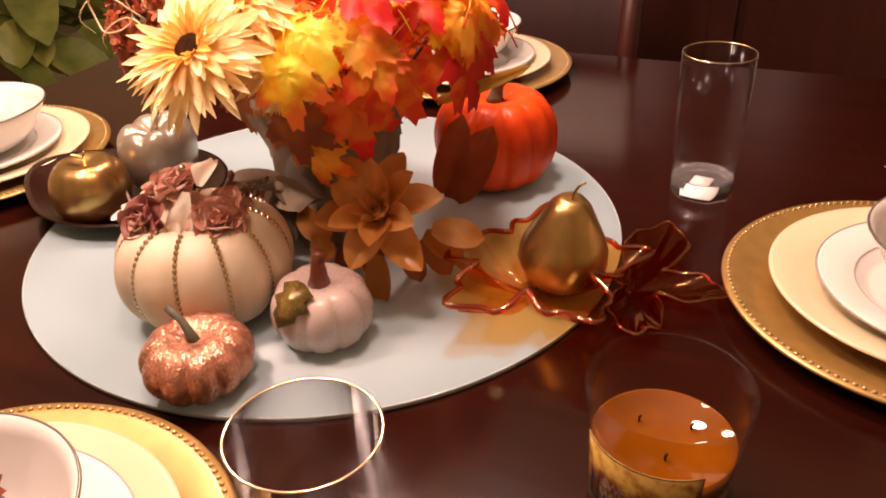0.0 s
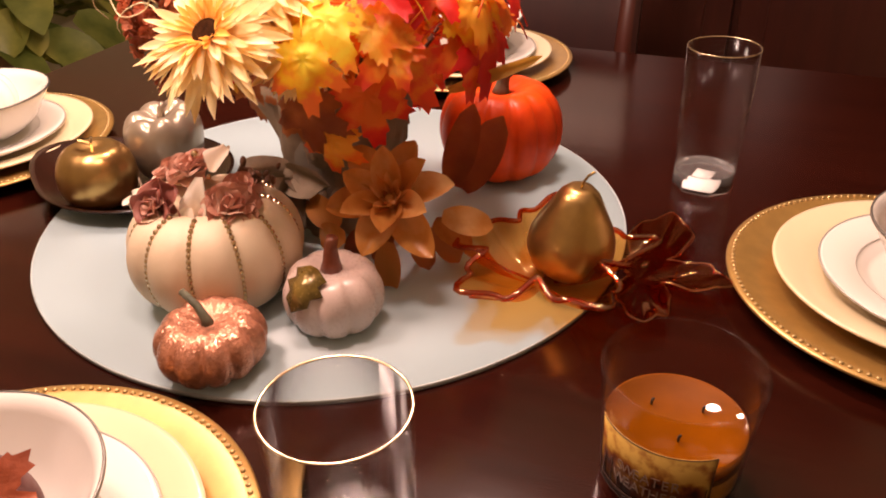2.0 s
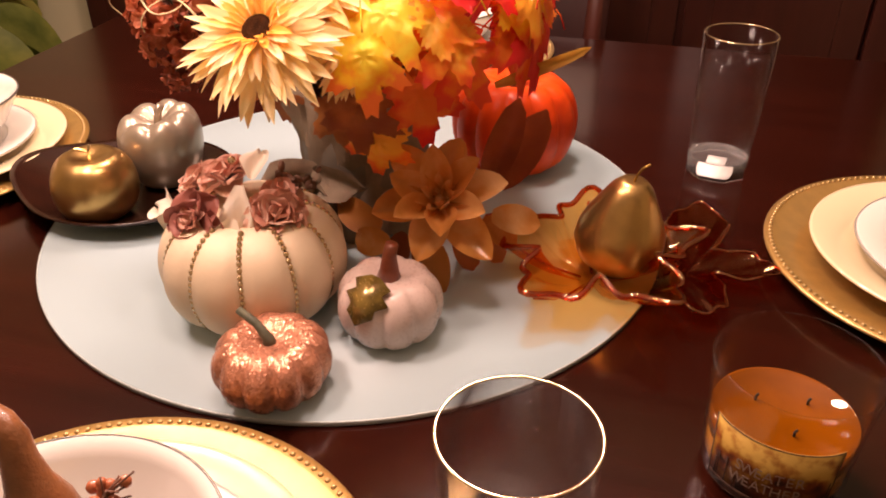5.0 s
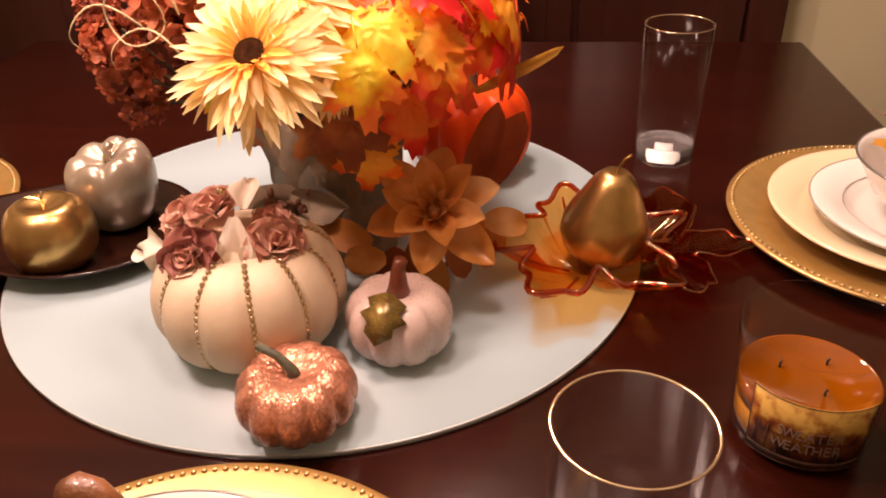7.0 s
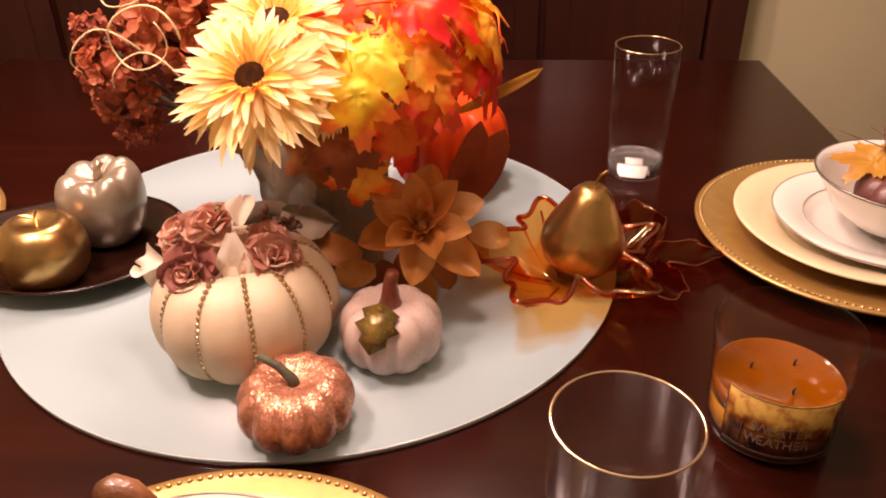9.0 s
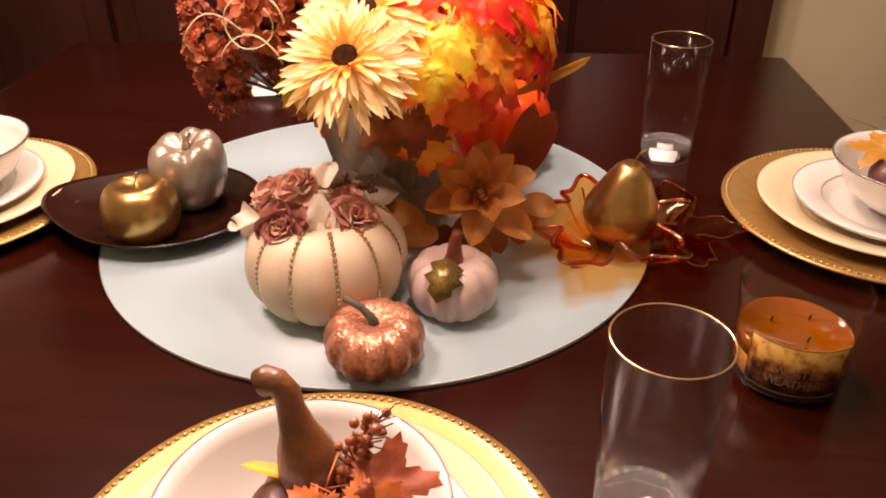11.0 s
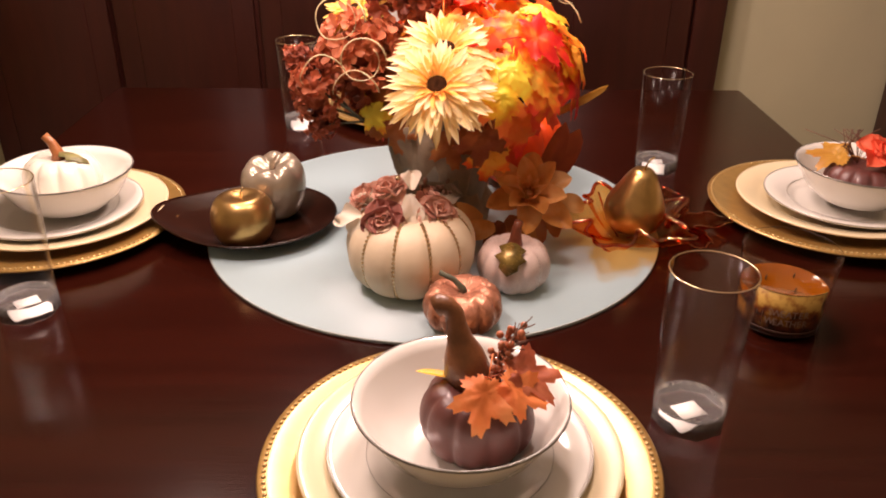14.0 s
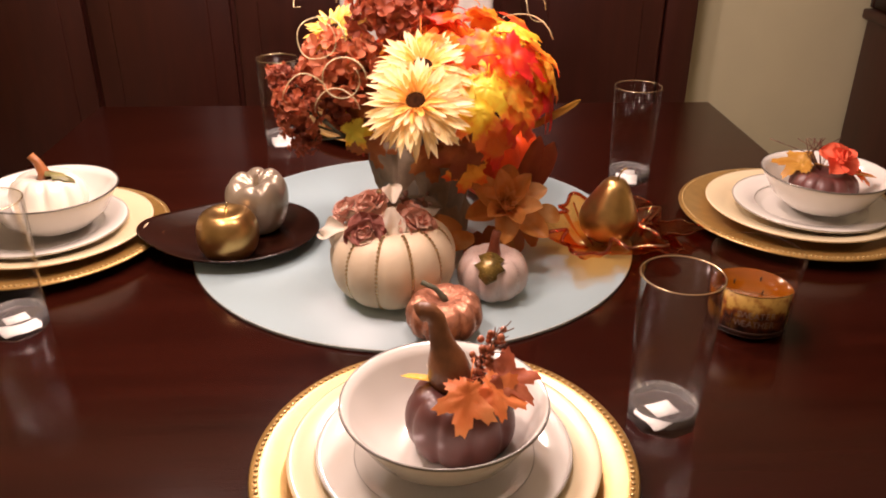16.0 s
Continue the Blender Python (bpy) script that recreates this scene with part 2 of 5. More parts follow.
M = {
    "table": wood("mahogany_table", (0.015, 0.0024, 0.0011), (0.028, 0.0047, 0.0021), 0.15, 0.0, spec=0.34),
    "cabinet": wood("mahogany_cabinet", (0.036, 0.0078, 0.0046), (0.060, 0.0130, 0.0075), 0.38, 0.0, (9, 9, 1)),
    "chair": wood("mahogany_chair", (0.017, 0.004, 0.003), (0.029, 0.0066, 0.0046), 0.42, 0.0, (9, 9, 1)),
    "dishwood": wood("dark_dish_wood", (0.012, 0.0036, 0.0018), (0.026, 0.0070, 0.0032), 0.22, 0.0, (2, 10, 10), 8),
    "wall": material("olive_cream_paint", (0.66, 0.61, 0.40), 0.8, spots=0.06, scale=3, bump=0.25, fine=250),
    "ceiling": material("ceiling_paint", (0.75, 0.72, 0.66), 0.9, spots=0.04, scale=3, bump=0.3, fine=150),
    "floor": material("beige_carpet", (0.42, 0.36, 0.28), 0.95, spots=0.2, scale=40, bump=0.8, fine=500),
    "susan": material("pale_frosted_glass", (0.415, 0.545, 0.585), 0.36, spots=0.03, scale=6, bump=0.02, fine=600),
    "susan_edge": material("green_glass_edge", (0.50, 0.56, 0.55), 0.25, spots=0.1, scale=30, coat=0.3),
    "gold_charger": material("gold_lacquer", (0.50, 0.30, 0.08), 0.37, 0.65, spots=0.12, scale=60, bump=0.05, fine=900, coat=1.0, coat_rough=0.26),
    "bead_gold": material("pale_gold_bead", (0.56, 0.40, 0.17), 0.30, 0.60, spots=0.08, scale=60, bump=0.03),
    "cream_glaze": material("cream_glaze", (0.73, 0.61, 0.39), 0.18, spots=0.03, scale=12, bump=0.02, coat=0.5),
    "white_glaze": material("white_glaze", (0.75, 0.72, 0.66), 0.14, spots=0.02, scale=12, bump=0.02, coat=0.5),
    "grey_line": material("platinum_line", (0.20, 0.19, 0.17), 0.3, 0.6, spots=0.1),
    "soft_line": material("soft_grey_line", (0.42, 0.40, 0.36), 0.3, 0.3, spots=0.1),
    "gold_line": material("gilt_line", (0.78, 0.62, 0.38), 0.16, 0.95, spots=0.1),
    "tumbler": clear_glass("clear_thin_glass", (0.985, 0.985, 0.98), rough=0.10, least=0.004),
    "base_glass": thick_glass("clear_thick_glass", (0.97, 0.97, 0.96), 0.02, 1.50),
    "amber_glass": clear_glass("amber_glass", (0.96, 0.46, 0.11), (1, 0.80, 0.5), least=0.07),
    "amber_rim": clear_glass("amber_glass_rim", (0.74, 0.19, 0.025), (1, 0.72, 0.4), 0.04, 0.16),
    "red_amber": clear_glass("red_amber_glass", (0.84, 0.22, 0.06), (1, 0.60, 0.30), 0.03, 0.03),
    "wax": material("melted_amber_wax", (0.19, 0.050, 0.0004), 0.03, spots=0.2, scale=25, bump=0.01, spec=0.5),
    "firm_wax": material("firm_yellow_wax", (0.36, 0.15, 0.008), 0.35, spots=0.25, scale=40, bump=0.05),
    "label_print": label_picture("autumn_label_picture"),
    "label_dark": material("label_ink", (0.06, 0.025, 0.015), 0.5, spots=0.2),
    "label_silver": material("silver_ink", (0.34, 0.25, 0.20), 0.35, 0.3, spots=0.1),
    "wick": material("burnt_wick", (0.02, 0.015, 0.01), 0.9),
    "gold": material("gold_leaf", (0.58, 0.36, 0.13), 0.29, 0.95, spots=0.16, scale=45, bump=0.01, fine=300, even=True),
    "silver": material("champagne_silver", (0.40, 0.33, 0.245), 0.30, 0.5, spots=0.05, scale=30, bump=0.008, fine=300, even=True, coat=0.2),
    "gilt_dark": material("dull_gold", (0.36, 0.22, 0.05), 0.35, 0.8, spots=0.3, scale=80, bump=0.3),
    "cream_skin": material("cream_matte_paint", (0.74, 0.60, 0.42), 0.55, spots=0.06, scale=25, bump=0.35, fine=180),
    "pink_glaze": material("blush_ceramic", (0.68, 0.53, 0.47), 0.28, spots=0.06, scale=25, bump=0.05, coat=0.3),
    "ivory_glaze": material("ivory_ceramic", (0.80, 0.75, 0.64), 0.22, spots=0.05, scale=25, bump=0.05, coat=0.3),
    "copper": material("copper_glitter", (0.64, 0.28, 0.17), 0.24, 0.55, spots=0.35, scale=120, bump=1.0, fine=1300),
    "orange_skin": material("orange_lacquer", (0.80, 0.085, 0.004), 0.38, spots=0.3, scale=22, bump=0.3, fine=120, second=(0.50, 0.035, 0.003), spec=0.3),
    "maroon_skin": material("brown_pumpkin_paint", (0.115, 0.038, 0.032), 0.42, spots=0.25, scale=25, bump=0.3, fine=200, coat=0.15),
    "stem_green": material("dry_green_stem", (0.10, 0.10, 0.06), 0.7, spots=0.4, scale=60, bump=0.6),
    "stem_brown": material("russet_stem", (0.21, 0.05, 0.02), 0.35, spots=0.4, scale=50, bump=0.4, coat=0.3),
    "stem_orange": material("orange_brown_stem", (0.36, 0.13, 0.04), 0.35, spots=0.4, scale=50, bump=0.4, coat=0.3),
    "gourd": material("gourd_stem", (0.23, 0.085, 0.028), 0.38, spots=0.45, scale=40, bump=0.5, coat=0.3),
    "green_gold": material("olive_gold_glaze", (0.25, 0.165, 0.036), 0.25, 0.4, spots=0.6, scale=70, bump=0.3, coat=0.5),
    "olive_leaf": material("dull_olive_glaze", (0.20, 0.18, 0.06), 0.4, spots=0.5, scale=70, bump=0.3, coat=0.2),
    "rhinestone": material("gold_rhinestone", (0.75, 0.58, 0.38), 0.12, 0.9, spots=0.4, scale=300),
    "burlap": material("grey_cloth", (0.30, 0.235, 0.17), 0.95, spots=0.2, scale=50, bump=0.9, fine=700, spec=0.1),
    "vase": material("grey_stoneware", (0.22, 0.19, 0.15), 0.6, spots=0.2, scale=30, bump=0.4),
    "vine": material("dry_vine", (0.62, 0.50, 0.27), 0.6, spots=0.3, scale=80, bump=0.5),
    "twig": material("brown_twig", (0.16, 0.07, 0.04), 0.7, spots=0.4, scale=80, bump=0.6),
    "seed": material("dark_seed_heart", (0.040, 0.014, 0.004), 0.95, spots=0.5, scale=200, bump=1.0, fine=900, spec=0.05),
    "gerbera": petal_material("gerbera_petal", [(0.97, 0.66, 0.20), (0.98, 0.80, 0.42), (0.99, 0.91, 0.66)], 25, 0.42, vary=0.1),
    "gerbera_inner": petal_material("gerbera_inner_petal", [(0.94, 0.44, 0.04), (0.95, 0.60, 0.16)], 40, 0.3, vary=0.1),
    "mum": petal_material("yellow_mum_petal", [(0.90, 0.50, 0.05), (0.93, 0.66, 0.12), (0.95, 0.80, 0.30)], 30, 0.3, vary=0.1),
    "yellow_leaf": turning_leaf("yellow_leaf", (0.99, 0.86, 0.07), (0.98, 0.62, 0.025), (0.92, 0.24, 0.04), 0.45),
    "orange_leaf": turning_leaf("orange_leaf", (0.95, 0.46, 0.04), (0.92, 0.20, 0.015), (0.82, 0.06, 0.02), 0.38),
    "red_leaf": turning_leaf("red_leaf", (0.90, 0.24, 0.03), (0.84, 0.060, 0.015), (0.72, 0.025, 0.02), 0.35),
    "amber_leaf": turning_leaf("amber_leaf", (0.97, 0.66, 0.08), (0.95, 0.36, 0.02), (0.86, 0.10, 0.03), 0.42),
    "salmon_leaf": petal_material("salmon_leaf", [(0.76, 0.14, 0.03), (0.88, 0.25, 0.06), (0.92, 0.38, 0.13)], 30, 0.3, 0.5, vary=0.15),
    "brown_leaf": petal_material("brown_leaf", [(0.26, 0.06, 0.016), (0.42, 0.13, 0.03), (0.56, 0.23, 0.05)], 2.4, 0.25, 0.5),
    "rust_petal": petal_material("rust_petal", [(0.20, 0.038, 0.015), (0.42, 0.095, 0.035), (0.62, 0.20, 0.085)], 40, 0.25, vary=0.4),
    "tan_petal": petal_material("tan_petal", [(0.52, 0.19, 0.040), (0.72, 0.33, 0.085), (0.86, 0.54, 0.25)], 30, 0.4, 0.18, vary=0.3),
    "rust_leaf": petal_material("rust_leaf", [(0.15, 0.025, 0.010), (0.29, 0.055, 0.015), (0.38, 0.095, 0.02)], 30, 0.25, 0.45, vary=0.2),
    "straw_leaf": petal_material("straw_leaf", [(0.42, 0.17, 0.02), (0.58, 0.30, 0.04), (0.66, 0.40, 0.08)], 30, 0.35, 0.45, vary=0.2),
    "rose_petal": petal_material("dusty_rose_petal", [(0.55, 0.22, 0.15), (0.70, 0.36, 0.26), (0.80, 0.52, 0.40)], 40, 0.2, vary=0.3),
    "plum_petal": petal_material("plum_petal", [(0.28, 0.085, 0.065), (0.45, 0.17, 0.13)], 40, 0.2, vary=0.3),
    "ivory_petal": petal_material("ivory_petal", [(0.82, 0.72, 0.58), (0.88, 0.80, 0.68)], 40, 0.2, vary=0.2),
    "coral_petal": petal_material("coral_petal", [(0.75, 0.07, 0.03), (0.88, 0.18, 0.08)], 40, 0.3, vary=0.3),
    "berry": material("orange_berry", (0.90, 0.42, 0.05), 0.25, spots=0.3, scale=60, coat=0.5),
    "rust_berry": material("rust_berry", (0.46, 0.13, 0.05), 0.3, spots=0.4, scale=60, coat=0.5),
    "green_leaf": petal_material("green_leaf", [(0.12, 0.16, 0.03), (0.25, 0.29, 0.06), (0.44, 0.42, 0.09)], 14, 0.45, 0.4),
    "upholstery": material("pale_grey_fabric", (0.52, 0.49, 0.45), 0.85, spots=0.1, scale=60, bump=0.5, fine=900, sheen=0.2),
    "iron": material("black_iron", (0.02, 0.02, 0.02), 0.45, 0.6),
    "pot": material("terracotta_pot", (0.30, 0.16, 0.09), 0.7, spots=0.2, scale=20, bump=0.4),
    "pane": clear_glass("cabinet_pane", (0.9, 0.9, 0.88)),
    "sticker": material("white_sticker", (0.8, 0.78, 0.74), 0.6, spots=0.05),
}


def glitter(m, scale=700.0):
    """Cover a metal paint with tiny facets that each catch the light their own way."""
    nt = m.node_tree
    b = nt.nodes["Principled BSDF"]
    co = nt.nodes.new("ShaderNodeTexCoord")
    v = nt.nodes.new("ShaderNodeTexVoronoi")
    v.inputs["Scale"].default_value = scale
    nt.links.new(co.outputs["Object"], v.inputs["Vector"])
    sub = nt.nodes.new("ShaderNodeVectorMath")
    sub.operation = "SUBTRACT"
    sub.inputs[1].default_value = (0.5, 0.5, 0.5)
    nt.links.new(v.outputs["Color"], sub.inputs[0])
    mul = nt.nodes.new("ShaderNodeVectorMath")
    mul.operation = "SCALE"
    mul.inputs["Scale"].default_value = 0.60
    nt.links.new(sub.outputs["Vector"], mul.inputs[0])
    geo = nt.nodes.new("ShaderNodeNewGeometry")
    add = nt.nodes.new("ShaderNodeVectorMath")
    nt.links.new(geo.outputs["Normal"], add.inputs[0])
    nt.links.new(mul.outputs["Vector"], add.inputs[1])
    nrm = nt.nodes.new("ShaderNodeVectorMath")
    nrm.operation = "NORMALIZE"
    nt.links.new(add.outputs["Vector"], nrm.inputs[0])
    nt.links.new(nrm.outputs["Vector"], b.inputs["Normal"])


glitter(M["copper"], 950.0)


# ---- building helpers ----
def mesh(name, bm, smooth=True):
    bmesh.ops.recalc_face_normals(bm, faces=bm.faces[:])
    me = bpy.data.meshes.new(name)
    bm.to_mesh(me)
    bm.free()
    if smooth:
        me.shade_smooth()
    return me


def part(name, bm, mat, parent=None, label="", at=None, smooth=True, bevel=0.0):
    """Link a bmesh as one mesh object under a thing or a part."""
    me = bm if isinstance(bm, bpy.types.Mesh) else mesh(name, bm, smooth)
    if not me.materials:
        me.materials.append(M[mat])
    ob = new(name, me)
    if parent is not None:
        ob.parent = parent
    if at is not None:
        ob.matrix_basis = at
    if label:
        ob["label"] = label
    if bevel:
        md = ob.modifiers.new("rounding", "BEVEL")
        md.width, md.segments, md.limit_method = bevel, 2, "ANGLE"
    return ob


def thing(name, at, label, category, group="", kind=""):
    ob = new(name)
    ob.empty_display_size = 0.02
    ob.matrix_basis = at
    return tagged(ob, label, category, group, kind)


def box(x0, y0, z0, x1, y1, z1, bm=None):
    bm = bm or bmesh.new()
    v = [bm.verts.new((x, y, z)) for x in (x0, x1) for y in (y0, y1) for z in (z0, z1)]
    for f in ((0, 1, 3, 2), (4, 6, 7, 5), (0, 4, 5, 1), (2, 3, 7, 6), (0, 2, 6, 4), (1, 5, 7, 3)):
        bm.faces.new([v[i] for i in f])
    return bm


def lathe(profile, n=48, shape=None, bm=None):
    """Turn a profile of (radius, height) round z; shape(radius, height, angle) may bend it."""
    bm = bm or bmesh.new()
    rings = []
    for r, z in profile:
        ring = []
        if r < 1e-6:
            p = (0, 0, z) if shape is None else shape(0.0, z, 0.0)
            ring = [bm.verts.new(p)] * n
        else:
            for i in range(n):
                a = 2 * math.pi * i / n
                ring.append(bm.verts.new((r * math.cos(a), r * math.sin(a), z) if shape is None else shape(r, z, a)))
        rings.append(ring)
    for a, b in zip(rings, rings[1:]):
        for i in range(n):
            q = [a[i], a[(i + 1) % n], b[(i + 1) % n], b[i]]
            u = []
            for v in q:
                if v not in u:
                    u.append(v)
            if len(u) > 2:
                bm.faces.new(u)
    return bm


def tube(points, radius, n=8, bm=None, taper=None):
    """A round tube along points; taper(s) scales the radius for s from 0 to 1."""
    bm = bm or bmesh.new()
    pts = [Vector(p) for p in points]
    rings = []
    side = None
    for i, p in enumerate(pts):
        d = (pts[min(i + 1, len(pts) - 1)] - pts[max(i - 1, 0)]).normalized()
        if side is None:
            side = d.orthogonal().normalized()
        side = (side - d * side.dot(d)).normalized()
        up = d.cross(side)
        r = radius * (taper(i / (len(pts) - 1)) if taper else 1)
        rings.append([bm.verts.new(p + (side * math.cos(2 * math.pi * k / n) + up * math.sin(2 * math.pi * k / n)) * r) for k in range(n)])
    for a, b in zip(rings, rings[1:]):
        for k in range(n):
            bm.faces.new((a[k], a[(k + 1) % n], b[(k + 1) % n], b[k]))
    bm.faces.new(rings[0][::-1])
    bm.faces.new(rings[-1])
    return bm


def ball(r, at=(0, 0, 0), bm=None, n=8, squash=1.0):
    bm = bm or bmesh.new()
    bmesh.ops.create_uvsphere(bm, u_segments=n, v_segments=max(4, n // 2 + 1), radius=r, matrix=Matrix.Translation(at) @ Matrix.Diagonal((1, 1, squash, 1)))
    return bm


def pumpkin_profile(radius, height, dip, power, rows=26):
    prof = []
    for i in range(rows + 1):
        v = i / rows
        r = radius * math.sin(math.pi * v) ** power if 0 < i < rows else 0.0
        z = height * 0.5 * (1 - math.cos(math.pi * v))
        hole = math.exp(-(r / (0.42 * radius)) ** 2)
        z += hole * height * (dip * 0.5 if v < 0.5 else -dip)
        prof.append((r, z))
    low = min(z for _, z in prof)
    return [(r, z - low) for r, z in prof]


def pumpkin(radius, height, ribs, depth=0.12, dip=0.25, n=96, rows=26, power=0.62, phase=0.0):
    """A ribbed pumpkin body that stands on z = 0, with grooves at the angles 2 pi k / ribs - phase."""
    def bend(r, z, a):
        k = 1 - depth * (1 - abs(math.sin(ribs * (a + phase) / 2))) ** 1.8
        w = 1 + 0.015 * math.sin(2 * a + ribs) + 0.008 * math.sin(3 * a + 1)
        return (r * k * w * math.cos(a), r * k * w * math.sin(a), z)
    return lathe(pumpkin_profile(radius, height, dip, power, rows), n, bend)


def petal(length, width, cup=0.2, curl=0.2, rows=6, cols=2, tip=1.0, bm=None, m=None, ruffle=0.0, ph=0.0, blunt=False):
    """A petal along +x from the origin, pointed or with a rounded end."""
    bm = bm or bmesh.new()
    m = m or Matrix()
    grid = []
    for i in range(rows + 1):
        s = i / rows
        w = width * (math.sin(math.pi * min(1, s * 0.92 + 0.05)) ** (0.7 * tip)) * (1 - 0.12 * s)
        if blunt:
            s = math.sin(0.5 * math.pi * s)
            w = width * min(1.0, 0.25 + 1.5 * s) * math.sqrt(max(0.012, 1 - max(0.0, (s - 0.5) / 0.5) ** 2.4))
        elif i == rows:
            w = width * 0.06
        line = []
        for j in range(-cols, cols + 1):
            y = w * 0.5 * j / cols
            z = cup * abs(j / cols) ** 1.6 * w * 0.5 + curl * length * s * s + ruffle * length * s * math.sin(ph + 4.2 * j / cols + 4 * s)
            line.append(bm.verts.new(m @ Vector((length * s, y, z))))
        grid.append(line)
    for a, b in zip(grid, grid[1:]):
        for j in range(2 * cols):
            bm.faces.new((a[j], a[j + 1], b[j + 1], b[j]))
    return bm


def maple_leaf(size, curl=0.3, seed=0, lobes=5, tooth=0.075):
    """A lobed leaf in xy with its stalk at the origin, tip along +x, bent and crinkled."""
    rnd = random.Random(seed)
    def radius(a):
        best = 0.42
        for k, (c, l, w) in enumerate(((0, 1.0, 0.44), (0.95, 0.88, 0.40), (-0.95, 0.88, 0.40), (1.95, 0.62, 0.40), (-1.95, 0.62, 0.40))[:lobes]):
            d = abs(a - c)
            if d < w * 1.25:
                best = max(best, 0.42 + (l - 0.42) * max(0, 1 - (d / (w * 1.25)) ** 1.3))
        return best
    bm = bmesh.new()
    n = 56
    rings = 5
    rows = []
    ph = rnd.uniform(0, 6)
    centre = Vector((0.38, 0, 0))
    for r in range(1, rings + 1):
        row = []
        for i in range(n):
            a = -math.pi + 2 * math.pi * i / n
            rr = radius(a) * (1 + tooth * (1 if i % 2 else -1) * (r / rings) ** 2) * 0.66
            if abs(abs(a) - math.pi) < 0.3:
                rr *= 0.75
            f = r / rings
            x, y = centre.x + rr * f * math.cos(a), rr * f * math.sin(a)
            z = -curl * (x * x * 0.7 + y * y * 0.9) + 0.006 * math.sin(9 * a + ph) * f + 0.11 * noise.noise((2.6 * x + 7 * seed, 2.6 * y, ph)) + 0.04 * noise.noise((7 * x, 7 * y + 5 * seed, ph))
            row.append(bm.verts.new((x * size, y * size, z * size)))
        rows.append(row)
    mid = bm.verts.new((centre.x * size, 0, -curl * 0.7 * centre.x ** 2 * size))
    for i in range(n):
        bm.faces.new((mid, rows[0][i], rows[0][(i + 1) % n]))
        for a, b in zip(rows, rows[1:]):
            bm.faces.new((a[i], b[i], b[(i + 1) % n], a[(i + 1) % n]))
    tube([(0.12 * size, 0, -0.005 * size), (0, 0, 0), (-0.25 * size, 0, -0.06 * size)], 0.011 * size, 5, bm)
    return bm


def aim(at, normal, spin=0.0, along=None):
    """A pose at a point whose z looks along normal, spun about it."""
    q = Vector(normal).normalized().to_track_quat("Z", "Y")
    return Matrix.Translation(at) @ q.to_matrix().to_4x4() @ Matrix.Rotation(radians(spin), 4, "Z")


def under(parent, m):
    """A world pose turned into one under a thing."""
    return parent.matrix_basis.inverted() @ m


for a, share in ((1.75, 1.1), (3.02, 0.6), (4.25, 1.1), (5.52, 0.55), (0.49, 1.3)):
    lamp = bpy.data.lights.new("chandelier_bulb", "POINT")
    lamp.energy, lamp.color, lamp.shadow_soft_size = LAMP_WATTS * share, WARM, 0.055
    new("chandelier_bulb", lamp).location = (LAMP[0] + 0.28 * math.cos(a), LAMP[1] + 0.28 * math.sin(a), LAMP[2])

# ---- room ----
X0, X1, Y0, Y1, H = -2.3, 2.5, -2.8, 1.86, 2.5
CX0, CX1, WALL_Y = -1.315, 0.815, 1.42       # built-in cabinet and the wall flush round it


def setting(name, bm, mat, label):
    return tagged(part(name, bm, mat, smooth=False), label, name.split("_")[0], kind="structure")


setting("floor", box(X0 - 0.15, Y0 - 0.15, -0.1, X1 + 0.15, Y1 + 0.15, 0), "floor", "beige carpeted floor of the dining room")
setting("ceiling", box(X0 - 0.15, Y0 - 0.15, H, X1 + 0.15, Y1 + 0.15, H + 0.1), "ceiling", "plain off-white painted ceiling")
wall_n = box(X0, WALL_Y, 0, CX0 - 0.002, Y1 + 0.15, H)
box(CX1 + 0.002, WALL_Y, 0, X1, Y1 + 0.15, H, wall_n)
box(CX0 - 0.002, WALL_Y, 2.115, CX1 + 0.002, Y1 + 0.15, H, wall_n)
setting("wall_north", wall_n, "wall", "olive cream painted wall round the built-in cabinet")
setting("wall_south", box(X0, Y0 - 0.15, 0, X1, Y0, H), "wall", "olive cream painted wall")
setting("wall_west", box(X0 - 0.15, Y0 - 0.15, 0, X0, Y1 + 0.15, H), "wall", "olive cream painted wall behind the plant")
setting("wall_east", box(X1, Y0 - 0.15, 0, X1 + 0.15, Y1 + 0.15, H), "wall", "olive cream painted wall")
bb = setting("baseboard", box(CX1 + 0.002, WALL_Y - 0.015, 0, X1, WALL_Y, 0.10, box(X0, WALL_Y - 0.015, 0, CX0 - 0.002, WALL_Y, 0.10)), "ceiling", "white painted baseboard along the wall")


# ---- furniture ----
def dining_table():
    t = thing("dining_table", pose(-0.01, -0.005, 0), "square dark mahogany dining table with a glossy top", "table")
    part("tabletop", box(-0.65, -0.65, TZ - 0.035, 0.65, 0.65, TZ), "table", t, bevel=0.006, smooth=False)
    for s in (-1, 1):
        part("apron", box(-0.55, s * 0.56 - 0.012, TZ - 0.13, 0.55, s * 0.56 + 0.012, TZ - 0.035), "cabinet", t, bevel=0.002)
        part("apron", box(s * 0.56 - 0.012, -0.545, TZ - 0.13, s * 0.56 + 0.012, 0.545, TZ - 0.035), "cabinet", t, bevel=0.002)
    leg = mesh("leg", lathe([(0, 0), (0.028, 0), (0.032, 0.03), (0.036, 0.3), (0.045, 0.55), (0.045, TZ - 0.036), (0, TZ - 0.036)], 20))
    for x in (-0.59, 0.59):
        for y in (-0.59, 0.59):
            part("leg", leg, "cabinet", t, at=pose(x, y, 0))
    return t


dining_table()


